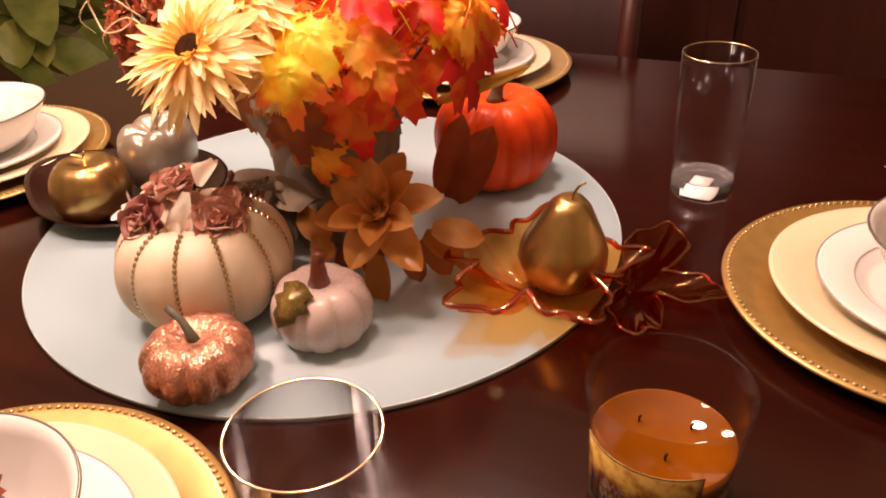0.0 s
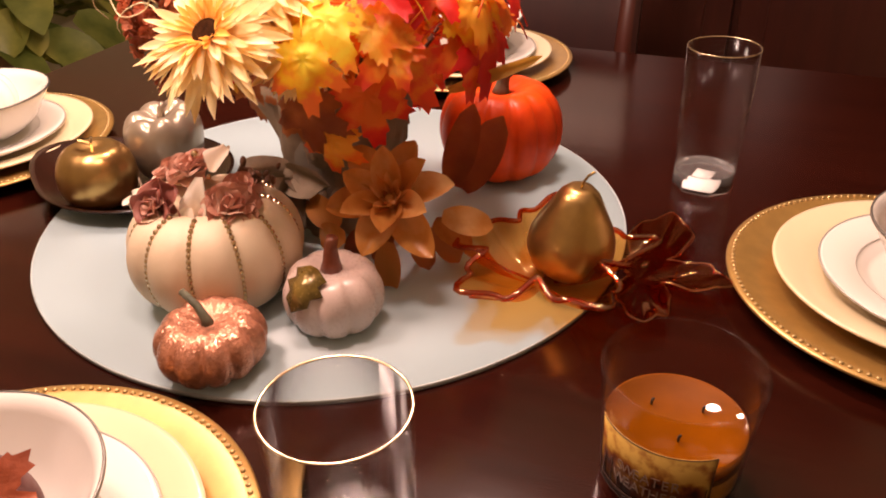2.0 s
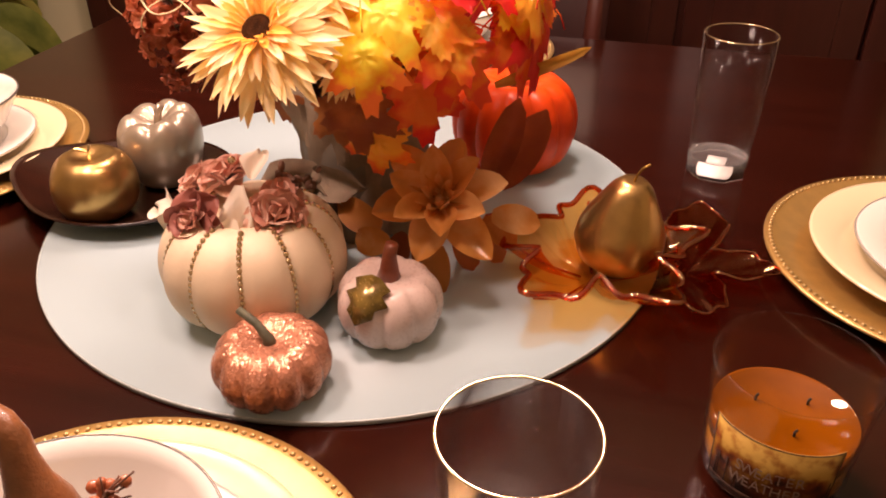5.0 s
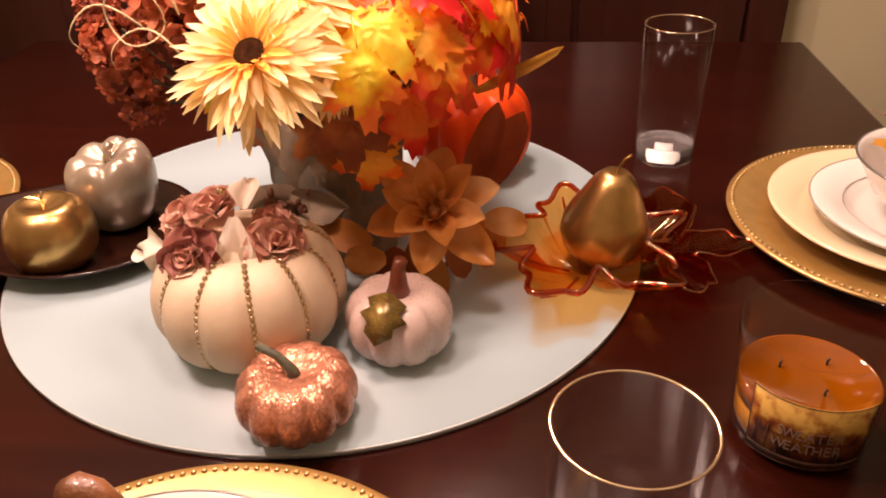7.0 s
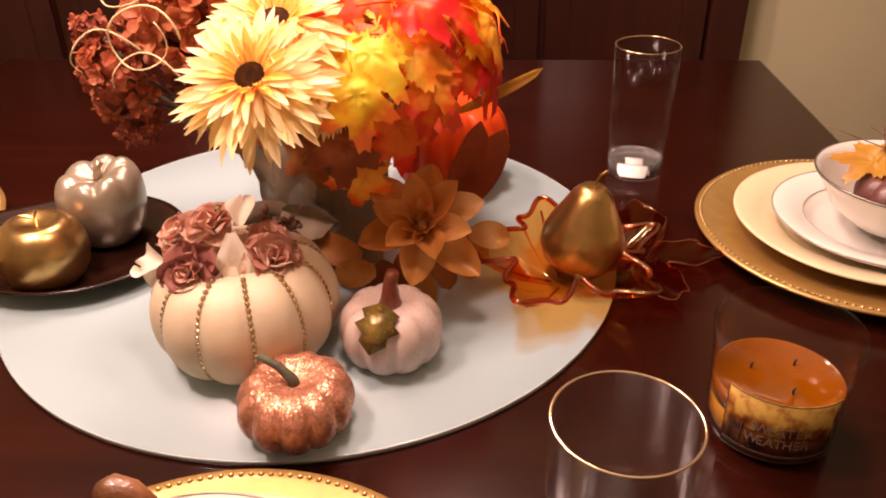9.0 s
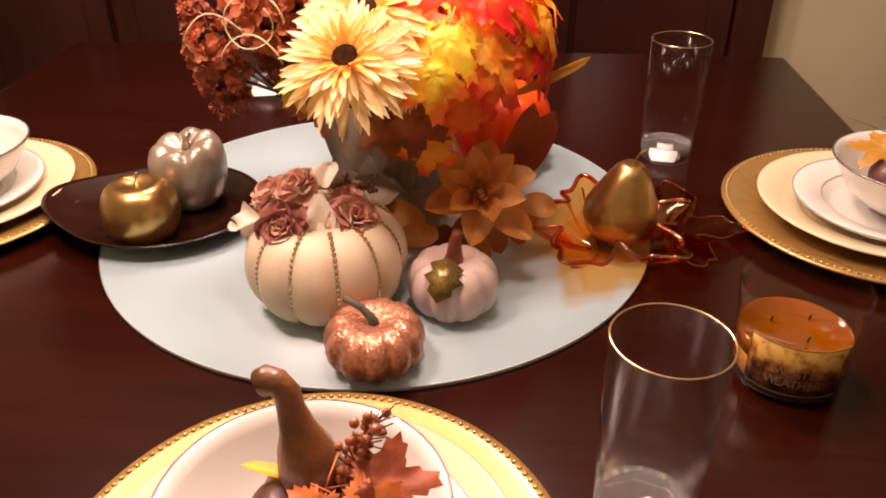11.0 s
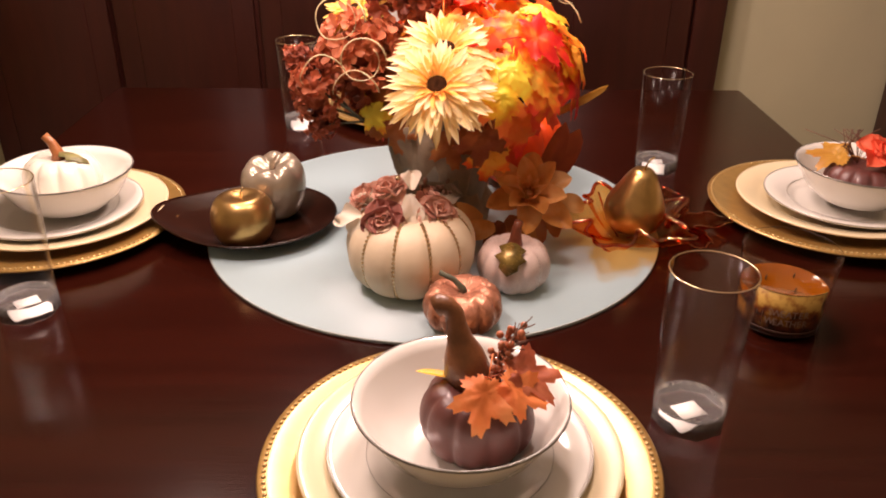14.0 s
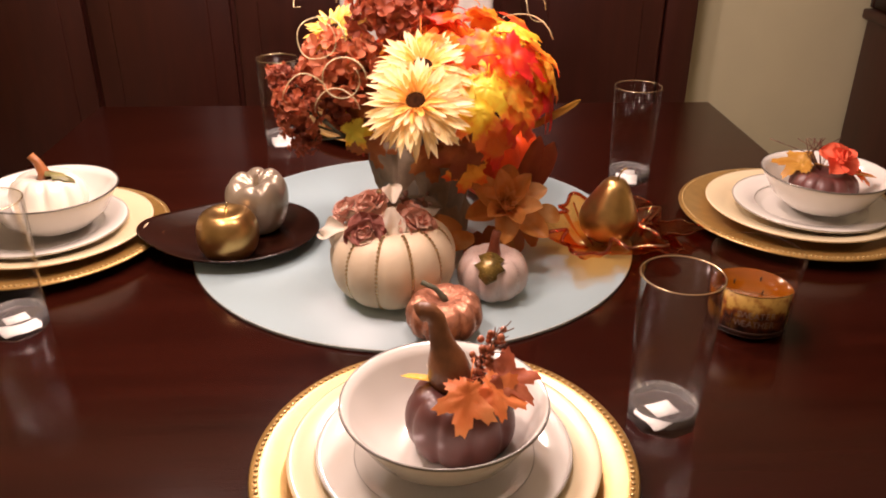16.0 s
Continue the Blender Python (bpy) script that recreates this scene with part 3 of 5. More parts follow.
def dining_chair(m):
    c = thing("dining_chair", m, "dark mahogany dining chair with a pale grey back pad", "chair")
    part("seat", box(-0.22, -0.22, 0.43, 0.22, 0.20, 0.48), "chair", c, bevel=0.012)
    for x in (-0.148, 0.148):
        part("leg", tube([(x, -0.19, 0), (x, -0.19, 0.43)], 0.019, 10), "chair", c)
        part("leg", tube([(x, 0.19, 0), (x, 0.18, 0.43)], 0.019, 10), "chair", c)
        part("back_post", tube([(x, 0.18, 0.48), (x, 0.20, 0.72), (x * 1.02, 0.26, 1.04)], 0.017, 10), "cabinet", c)
    bm = bmesh.new()
    rows = []
    for i in range(13):
        s = i / 12
        z = 0.62 + 0.20 * s
        line = []
        for d in (0, 0.018):
            for j in range(9):
                x = -0.17 + 0.34 * j / 8
                line.append(bm.verts.new((x, 0.185 + 0.020 * s * s + 0.02 * (1 - (x / 0.17) ** 2) + d, z)))
        rows.append(line)
    for a, b in zip(rows, rows[1:]):
        for o in (0, 9):
            for j in range(8):
                bm.faces.new((a[o + j], a[o + j + 1], b[o + j + 1], b[o + j]))
        for j in (0, 8):
            bm.faces.new((a[j], a[9 + j], b[9 + j], b[j]))
    for r in (rows[0], rows[-1]):
        for j in range(8):
            bm.faces.new((r[j], r[j + 1], r[10 + j], r[9 + j]))
    part("backrest", bm, "chair", c)
    part("back_pad", box(-0.166, 0.192, 0.826, 0.166, 0.232, 0.985), "upholstery", c, "pale grey padded back", bevel=0.014)
    part("top_rail", tube([(-0.20, 0.26, 1.03), (0, 0.285, 1.05), (0.20, 0.26, 1.03)], 0.022, 12), "chair", c)
    return c


dining_chair(pose(0.012, 0.565, 0))


def panel_cabinet():
    """The tall dark cabinet behind the table: a carcass with framed door panels."""
    x0, x1, y0, y1, top = CX0, CX1, 1.30, 1.84, 2.05
    c = thing("tall_cabinet", pose(0, 0, 0), "tall dark mahogany cabinet with framed panel doors", "cabinet")
    part("body", box(x0, y0 + 0.02, 0.08, x1, y1, top), "cabinet", c, bevel=0.004)
    part("plinth", box(x0 + 0.02, y0 + 0.05, 0, x1 - 0.02, y1, 0.08), "cabinet", c)
    part("cornice", box(x0 - 0.03, y0 - 0.02, top, x1 + 0.03, WALL_Y - 0.002, top + 0.06), "cabinet", c, bevel=0.01)
    n = 5
    stile = 0.088
    part("side_stile", box(x1 - stile, y0 - 0.005, 0.08, x1, y0 + 0.018, top), "cabinet", c, bevel=0.003)
    w = (x1 - stile - x0) / n
    for i in range(n):
        a, b = x0 + i * w + 0.008, x0 + (i + 1) * w - 0.008
        d = part("door", box(a, y0, 0.10, b, y0 + 0.018, top - 0.02), "cabinet", c, bevel=0.003)
        part("raised_panel", box(a + 0.06, y0 - 0.004, 0.18, b - 0.06, y0 + 0.004, top - 0.10), "cabinet", d, bevel=0.008)
    return c


panel_cabinet()


def china_cabinet():
    x0, x1, y0, y1 = 1.372, 2.212, 1.13, 1.40
    c = thing("china_cabinet", pose(0, 0, 0), "dark wooden china cabinet with glass doors", "cabinet")
    part("base_cabinet", box(x0, y0, 0.06, x1, y1, 0.78), "cabinet", c, bevel=0.004)
    part("waist_moulding", tube([(x0 - 0.012, y0 - 0.012, 0.795), (x1 + 0.012, y0 - 0.012, 0.795)], 0.022, 12), "cabinet", c)
    part("waist_top", box(x0 - 0.02, y0 - 0.02, 0.782, x1 + 0.02, y1, 0.812), "cabinet", c, bevel=0.006)
    for x in (x0 + 0.05, x1 - 0.05):
        part("foot", lathe([(0, 0), (0.03, 0), (0.045, 0.025), (0.03, 0.058), (0, 0.058)], 16), "cabinet", c, at=pose(x, y0 + 0.05, 0))
    part("back_panel", box(x0, y1 - 0.02, 0.815, x1, y1, 1.95), "cabinet", c)
    for a, b in ((x0, x0 + 0.03), (x1 - 0.03, x1)):
        part("side_panel", box(a, y0 + 0.02, 0.815, b, y1 - 0.022, 1.95), "cabinet", c)
    part("crown", box(x0 - 0.02, y0, 1.95, x1 + 0.02, y1, 2.02), "cabinet", c, bevel=0.008)
    for z in (1.15, 1.55):
        part("shelf", box(x0 + 0.032, y0 + 0.06, z, x1 - 0.032, y1 - 0.022, z + 0.018), "cabinet", c)
    for i in range(2):
        a = x0 + 0.002 + i * (x1 - x0) / 2
        b = a + (x1 - x0) / 2 - 0.004
        d = part("glass_door", box(a, y0, 0.82, a + 0.05, y0 + 0.018, 1.945), "cabinet", c, bevel=0.003)
        part("door_stile", box(b - 0.05, y0, 0.82, b, y0 + 0.018, 1.945), "cabinet", d, bevel=0.003)
        part("door_rail", box(a + 0.05, y0, 0.82, b - 0.05, y0 + 0.018, 0.88), "cabinet", d, bevel=0.003)
        part("door_rail", box(a + 0.05, y0, 1.89, b - 0.05, y0 + 0.018, 1.945), "cabinet", d, bevel=0.003)
        part("pane", box(a + 0.05, y0 + 0.007, 0.88, b - 0.05, y0 + 0.011, 1.89), "pane", d)
    return c


china_cabinet()
goblet = thing("goblet", pose(1.52, 1.26, 0.812), "clear stemmed goblet inside the cabinet", "glass", "goblets in the china cabinet")
part("bowl", lathe([(0.005, 0.07), (0.03, 0.09), (0.036, 0.13), (0.032, 0.16), (0.030, 0.16), (0.034, 0.13), (0.028, 0.092), (0, 0.075)], 24), "tumbler", goblet)
part("stem", lathe([(0, 0), (0.03, 0), (0.03, 0.003), (0.005, 0.01), (0.004, 0.072), (0, 0.072)], 20), "tumbler", goblet)
for x, y in ((1.65, 1.24), (1.76, 1.27), (1.59, 1.33), (1.71, 1.33)):
    copy_thing(goblet, pose(x, y, 0.812))


def house_plant():
    p = thing("potted_plant", pose(-1.80, 0.97, 0), "broad-leaved green plant in a pot on a black iron stand", "plant")
    part("pot", lathe([(0, 0.30), (0.11, 0.30), (0.15, 0.50), (0.16, 0.50), (0.16, 0.53), (0.14, 0.53), (0.13, 0.48), (0, 0.48)], 32), "pot", p)
    for k in range(3):
        a = 2 * math.pi * k / 3 + 0.3
        part("stand_leg", tube([(0.20 * math.cos(a), 0.20 * math.sin(a), 0), (0.14 * math.cos(a), 0.14 * math.sin(a), 0.30), (0.17 * math.cos(a), 0.17 * math.sin(a), 0.42)], 0.007, 8), "iron", p, "black iron leg")
    part("stand_ring", tube([(0.145 * math.cos(i * math.pi / 12), 0.145 * math.sin(i * math.pi / 12), 0.295) for i in range(25)], 0.006, 8), "iron", p)
    rnd = random.Random(5)
    shapes = [mesh("leaf", petal(0.17, 0.12, 0.25, -0.35, 8, 3, 0.8)), mesh("leaf", petal(0.13, 0.10, 0.3, -0.25, 8, 3, 0.8)), mesh("leaf", petal(0.20, 0.13, 0.2, -0.5, 8, 3, 0.8))]
    for k in range(150):
        a = rnd.uniform(0, 2 * math.pi)
        r = 0.42 * math.sqrt(rnd.random())
        z = 0.50 + rnd.uniform(-0.06, 0.42) * (1 - 0.4 * r / 0.42)
        part("leaf", shapes[k % 3], "green_leaf", p, at=pose(r * math.cos(a), r * math.sin(a), z, rnd.uniform(-30, 30), rnd.uniform(-20, 45), math.degrees(a) + rnd.uniform(-50, 50)))
        if k % 6 == 0:
            part("stalk", tube([(0.02 * math.cos(a), 0.02 * math.sin(a), 0.48), (r * 0.5 * math.cos(a), r * 0.5 * math.sin(a), max(z, 0.5) + 0.06), (r * math.cos(a), r * math.sin(a), z)], 0.004, 6), "green_leaf", p)
    return p


house_plant()

# ---- turntable ----
susan = thing("lazy_susan", pose(0, -0.003, TZ), "round pale frosted glass turntable on the table", "turntable")
part("base_ring", lathe([(0.05, 0), (0.12, 0), (0.12, 0.0022), (0.05, 0.0022), (0.05, 0)], 48), "iron", susan)
part("glass_disc", lathe([(0, 0.0022), (0.2985, 0.0022), (0.2992, 0.0036), (0.2985, SZ - TZ), (0, SZ - TZ)], 160), "susan", susan)
part("edge_band", lathe([(0.2994, 0.0004), (0.3003, 0.0006), (0.3003, 0.0042), (0.2994, 0.0050), (0.2994, 0.0004)], 160), "susan_edge", susan, "polished glass edge")


# ---- place settings ----
def charger_plate():
    c = thing("charger_plate", pose(0, 0, 0), "round gold charger plate with a beaded rim", "plate", "charger plates")
    part("plate_body", lathe([(0, 0.001), (0.105, 0.001), (0.118, 0.006), (0.156, 0.015), (0.165, 0.0155), (0.1655, 0.017), (0.164, 0.0185), (0.155, 0.018), (0.119, 0.009), (0.108, 0.004), (0, 0.004)], 120), "gold_charger", c)
    bm = bmesh.new()
    for i in range(150):
        a = 2 * math.pi * i / 150
        ball(0.0021, (0.1595 * math.cos(a), 0.1595 * math.sin(a), 0.0186), bm, 6, 0.7)
    tagged(part("beaded_rim", bm, "bead_gold", c), kind="stuff")
    return c


def dinner_plate():
    c = thing("dinner_plate", pose(0, 0, 0), "cream glazed dinner plate", "plate", "dinner plates")
    part("plate_body", lathe([(0, 0.002), (0.075, 0.002), (0.076, 0), (0.08, 0), (0.084, 0.004), (0.100, 0.012), (0.131, 0.021), (0.1335, 0.0225), (0.133, 0.0245), (0.130, 0.0245), (0.098, 0.0165), (0.084, 0.008), (0.078, 0.006), (0, 0.006)], 96), "cream_glaze", c)
    return c


def salad_plate():
    c = thing("salad_plate", pose(0, 0, 0), "white salad plate with thin grey lines", "plate", "salad plates")
    part("plate_body", lathe([(0, 0.002), (0.058, 0.002), (0.06, 0), (0.063, 0), (0.068, 0.005), (0.076, 0.011), (0.103, 0.0175), (0.1055, 0.019), (0.105, 0.021), (0.102, 0.021), (0.075, 0.0145), (0.066, 0.008), (0.060, 0.0055), (0, 0.0055)], 96), "white_glaze", c)
    part("rim_line", lathe([(0.1044, 0.0211), (0.1051, 0.0211), (0.1056, 0.0197), (0.1059, 0.0197), (0.1054, 0.0215), (0.1044, 0.0214), (0.1044, 0.0211)], 96), "soft_line", c, "thin grey rim line")
    part("inner_line", lathe([(0.0744, 0.0147), (0.0750, 0.0149), (0.0749, 0.0152), (0.0743, 0.0150), (0.0744, 0.0147)], 96), "soft_line", c, "thin grey inner line")
    c.scale = (1.03, 1.03, 1)
    return c


def soup_bowl():
    c = thing("soup_bowl", pose(0, 0, 0), "white bowl with a dark grey rim line", "bowl", "bowls")
    part("bowl_body", lathe([(0, 0.002), (0.036, 0.002), (0.038, 0), (0.042, 0), (0.050, 0.004), (0.068, 0.020), (0.081, 0.042), (0.0862, 0.0505), (0.0868, 0.0525), (0.0850, 0.0530), (0.0785, 0.043), (0.065, 0.0225), (0.047, 0.0075), (0.036, 0.005), (0, 0.005)], 96), "white_glaze", c)
    part("rim_line", lathe([(0.0856, 0.0530), (0.0866, 0.0528), (0.0870, 0.0516), (0.0874, 0.0516), (0.0869, 0.0533), (0.0856, 0.0534), (0.0856, 0.0530)], 96), "grey_line", c, "dark grey rim line")
    return c


SEATS = {"near": (0.023, -0.487), "right": (0.556, 0.028), "left": (-0.505, -0.013), "far": (-0.04, 0.497)}
SHIFT = {("soup_bowl", "right"): (0.028, -0.008), ("salad_plate", "right"): (0.019, -0.002), ("dinner_plate", "right"): (0.006, 0), ("soup_bowl", "left"): (0.018, 0.004), ("salad_plate", "left"): (0.002, 0), ("dinner_plate", "left"): (0.010, 0.002)}
stack = ((charger_plate(), 0.0), (dinner_plate(), 0.0045), (salad_plate(), 0.011), (soup_bowl(), 0.0268))
for ob, z in stack:
    for k, (name, (x, y)) in enumerate(SEATS.items()):
        dx, dy = SHIFT.get((ob.name, name), (0, 0))
        m = pose(x + dx, y + dy, TZ + z + 0.0005, 0, 0, 37 * k)
        if k == 0:
            ob.matrix_basis = m @ Matrix.Diagonal((*ob.scale, 1))
        else:
            copy_thing(ob, m)
BOWL_Z = TZ + 0.0268 + 0.0055


def tumbler(m=None):
    g = thing("tumbler", pose(0, 0, 0), "clear highball glass with a gold rim, empty", "glass", "highball glasses")
    part("glass_wall", lathe([(0.0325, 0.020), (0.0345, 0.06), (0.0370, 0.155), (0.0355, 0.155), (0.0330, 0.06), (0.0308, 0.0205), (0.0325, 0.020)], 48), "tumbler", g)
    def octagon(r, z, a):
        k = math.cos(math.pi / 8) / math.cos((a % (math.pi / 4)) - math.pi / 8)
        k = k if z < 0.008 else 1.0
        return (r * k * math.cos(a), r * k * math.sin(a), z)
    part("heavy_base", lathe([(0, 0.0), (0.0325, 0.0), (0.0334, 0.0015), (0.0334, 0.006), (0.0326, 0.0195), (0.0300, 0.0198), (0.022, 0.0165), (0, 0.0155)], 48, octagon), "base_glass", g, "thick eight-sided glass base")
    part("gold_rim", lathe([(0.0356, 0.1551), (0.0369, 0.1551), (0.0371, 0.1553), (0.0368, 0.1557), (0.0362, 0.1558), (0.0356, 0.1556), (0.0356, 0.1551)], 64), "gold_line", g, "thin gold rim")
    part("price_sticker", box(-0.014, -0.011, 0.0001, 0.014, 0.012, 0.0006), "sticker", g, "small white sticker under the base", at=pose(0, 0, 0, 0, 0, 20))
    return g


first = tumbler()
first.matrix_basis = pose(0.234, -0.418, TZ)
for x, y, a in ((0.353, 0.197, 60), (-0.450, -0.233, 20), (-0.238, 0.400, 80)):
    copy_thing(first, pose(x, y, TZ, 0, 0, a))
for ob in [o for o in bpy.data.objects if o.name.split(".")[0] in ("glass_wall", "heavy_base")]:
    ob.visible_shadow = False


# ---- candle ----
def candle():
    c = thing("candle_jar", pose(0.379, -0.250, TZ, 0, 0, 0), "amber three-wick candle in a clear glass jar, unlit", "candle")
    part("jar", lathe([(0, 0.0), (0.043, 0.0), (0.0470, 0.004), (0.0480, 0.012), (0.0500, 0.052), (0.0535, 0.082), (0.0528, 0.084), (0.0515, 0.082), (0.0480, 0.052), (0.0462, 0.012), (0.044, 0.006), (0, 0.0055)], 64), "tumbler", c, "clear glass jar").visible_shadow = False
    part("firm_wax", lathe([(0, 0.0065), (0.043, 0.0065), (0.0456, 0.012), (0.0463, 0.0275), (0, 0.0275)], 64), "firm_wax", c, "firm yellow wax")
    part("melted_wax", lathe([(0, 0.0277), (0.0463, 0.0277), (0.0471, 0.0440), (0.0464, 0.0432), (0, 0.0428)], 64), "wax", c, "melted amber wax")
    for x, y in ((0.016, 0.014), (-0.018, 0.010), (0.004, -0.02)):
        part("wick", tube([(x, y, 0.0425), (x, y, 0.0460), (x + 0.001, y, 0.0480)], 0.0009, 6), "wick", c)
    def curved(a0, a1, z0, z1, r, bm=None, steps=14):
        bm = bm or bmesh.new()
        slope = lambda z: -0.0047 + 0.0485 * (z - 0.008)
        rows = [[bm.verts.new(((q + slope(z)) * math.cos(a0 + (a1 - a0) * i / steps), (q + slope(z)) * math.sin(a0 + (a1 - a0) * i / steps), z)) for q, z in ((r, z0), (r + 0.0003, z0), (r + 0.0003, z1), (r, z1))] for i in range(steps + 1)]
        for a, b in zip(rows, rows[1:]):
            for k in range(4):
                bm.faces.new((a[k], b[k], b[(k + 1) % 4], a[(k + 1) % 4]))
        bm.faces.new(rows[0]), bm.faces.new(rows[-1])
        return bm
    c.scale = (0.945, 0.945, 1.08)
    mid, half = radians(-103), radians(49)
    lab = part("label", curved(mid - half, mid + half, 0.006, 0.055, 0.0528), "label_print", c, "orange autumn picture label")
    edge = bmesh.new()
    for z0, z1 in ((0.006, 0.0066), (0.0543, 0.055)):
        curved(mid - half, mid + half, z0, z1, 0.0532, edge)
    for a in (mid - half, mid + half - 0.012):
        curved(a, a + 0.012, 0.006, 0.055, 0.0532, edge, 2)
    part("label_border", edge, "label_dark", lab)
    trees = bmesh.new()
    rnd = random.Random(3)
    for k in range(12):
        a = mid - half + 0.06 + rnd.uniform(0, 2 * half - 0.12)
        w = rnd.uniform(0.008, 0.02)
        if abs(a - mid) > 0.35 or k % 3 == 0:
            curved(a, a + w, 0.0095, rnd.uniform(0.016, 0.034) if abs(a - mid) > 0.4 else 0.015, 0.0534, trees, 2)
    curved(mid - half + 0.03, mid + half - 0.03, 0.0092, 0.0122, 0.0534, trees)
    part("tree_print", trees, "label_dark", lab, "dark printed tree shapes")
    for text, z in (("SWEATER", 0.0290), ("WEATHER", 0.0190)):
        n = len(text)
        for i, ch in enumerate(text):
            cu = bpy.data.curves.new("letter", "FONT")
            cu.body, cu.size, cu.extrude, cu.align_x = ch, 0.0102, 0.0001, "CENTER"
            a = mid + (i - (n - 1) / 2) * 0.128
            o = new("letter", cu)
            o.parent = lab
            o.data.materials.append(M["label_silver"])
            o.matrix_basis = Matrix.Translation(((0.0492 + 0.0485 * (z - 0.006)) * math.cos(a), (0.0492 + 0.0485 * (z - 0.006)) * math.sin(a), z)) @ pose(0, 0, 0, 90, 0, math.degrees(a) + 90)
    return c


candle()


# ---- the pumpkins and fruit on the turntable ----
def rhinestones(parent, radius, height, phi, depth, dip, power, ribs, stone):
    """Rhinestones set closely along one groove of a pumpkin."""
    prof = pumpkin_profile(radius, height, dip, power, 120)
    w = (1 + 0.015 * math.sin(2 * phi + ribs) + 0.008 * math.sin(3 * phi + 1)) * (1 - depth)
    last = None
    for r, z in prof[14:108]:
        q = Vector((r * w * math.cos(phi), r * w * math.sin(phi), z))
        if last is None or (q - last).length > 0.0047:
            part("rhinestone", stone, "rhinestone", parent, at=Matrix.Translation(q * 1.006))
            last = q


def rose(parent, at, size, mat, name="rose", layers=4, heart=None):
    """A cloth rose: rings of cupped petals that open outwards."""
    core = part(name, ball(size * 0.07, (0, 0, size * 0.10), n=8), heart or mat, parent, at=at)
    rnd = random.Random(round(size * 1e5) + layers)
    for ring in range(layers):
        k = 3 + ring
        for i in range(k):
            a = 360 * i / k + ring * 41
            pm = pose(0, 0, size * 0.05, 0, 0, a) @ pose(0, 0, 0, 0, -(72 - 62 * ring / max(1, layers - 1)) + rnd.uniform(-8, 8), 0)
            part("petal", petal(size * (0.30 + 0.24 * ring / layers), size * (0.42 + 0.14 * ring / layers), 0.62, rnd.uniform(-0.34, 0.02), 9, 4, 0.40, ruffle=0.09, ph=rnd.uniform(0, 6), blunt=True), mat, core, at=pm @ pose(0, 0, 0, rnd.uniform(-15, 15), 0, rnd.uniform(-12, 12)))
    return core


def cream_pumpkin():
    R, Hh = 0.0765, 0.098
    p = thing("cream_pumpkin", pose(-0.026, -0.170, SZ), "cream pumpkin with rhinestone lines and cloth flowers on top", "pumpkin")
    part("pumpkin_body", pumpkin(R, Hh, 11, 0.08, 0.12, power=0.55, phase=0.092), "cream_skin", p)
    stone = mesh("rhinestone", ball(0.0026, n=7), smooth=False)
    for k in range(11):
        rhinestones(p, R, Hh, 2 * math.pi * k / 11 - 0.092, 0.08, 0.12, 0.55, 11, stone)
    w = lambda x, y, z, n, spin=0: under(p, aim((x - 0.006, y - 0.001, z - 0.006), n, spin))
    for x, y, z, n, sp, size, mat, layers, core in (
            (-0.070, -0.146, 0.852, (-0.6, -0.2, 0.8), 10, 0.048, "rose_petal", 4, None),
            (-0.044, -0.150, 0.862, (-0.2, -0.3, 0.9), 30, 0.052, "rose_petal", 4, "plum_petal"),
            (-0.048, -0.194, 0.848, (-0.15, -0.85, 0.5), 40, 0.058, "plum_petal", 3, "rose_petal"),
            (-0.048, -0.202, 0.853, (-0.15, -0.80, 0.6), 20, 0.030, "rose_petal", 3, None),
            (0.008, -0.178, 0.848, (0.40, -0.45, 0.8), 0, 0.054, "rose_petal", 4, "plum_petal"),
            (0.000, -0.148, 0.852, (0.3, -0.1, 0.95), 50, 0.040, "rose_petal", 3, None)):
        rose(p, w(x, y, z, n, sp), size, mat, "cloth_flower", layers, core)
    for q, n, sp, ln, wd in (((-0.074, -0.186, 0.852), (-0.45, -0.5, 0.75), 200, 0.040, 0.034), ((-0.074, -0.190, 0.850), (-0.55, -0.7, 0.4), 250, 0.030, 0.026), ((-0.040, -0.168, 0.868), (-0.3, -0.55, 0.8), 195, 0.048, 0.028), ((-0.022, -0.172, 0.872), (0.0, -0.75, 0.65), -80, 0.044, 0.034), ((-0.018, -0.160, 0.872), (0.15, -0.55, 0.8), 85, 0.030, 0.028), ((-0.018, -0.196, 0.856), (0.05, -0.85, 0.5), -95, 0.034, 0.036), ((-0.010, -0.190, 0.858), (0.1, -0.85, 0.5), -70, 0.026, 0.026)):
        part("ivory_petal", petal(ln, wd * 0.85, 0.6, -0.25, 9, 4, 0.45, ruffle=0.16, ph=sp, blunt=True), "ivory_petal", p, "ruffled ivory cloth petal", at=w(*q, n, sp))
    rnd = random.Random(6)
    for k in range(16):
        o = Vector((-0.014 + 0.0022 * k, -0.136 + rnd.gauss(0, 0.004), 0.864 - 0.0008 * k + rnd.gauss(0, 0.003)))
        part("dark_bud", ball(rnd.uniform(0.0020, 0.0034), n=8, squash=1.7), "twig", p, at=under(p, pose(o.x, o.y, o.z, rnd.uniform(-60, 60), rnd.uniform(-60, 60), 0)))
    for x, y, z in ((-0.070, -0.204, 0.846), (-0.040, -0.160, 0.880)):
        part("pearl", ball(0.0035, n=10), "rhinestone", p, at=under(p, pose(x, y, z)))
    return p


cream_pumpkin()


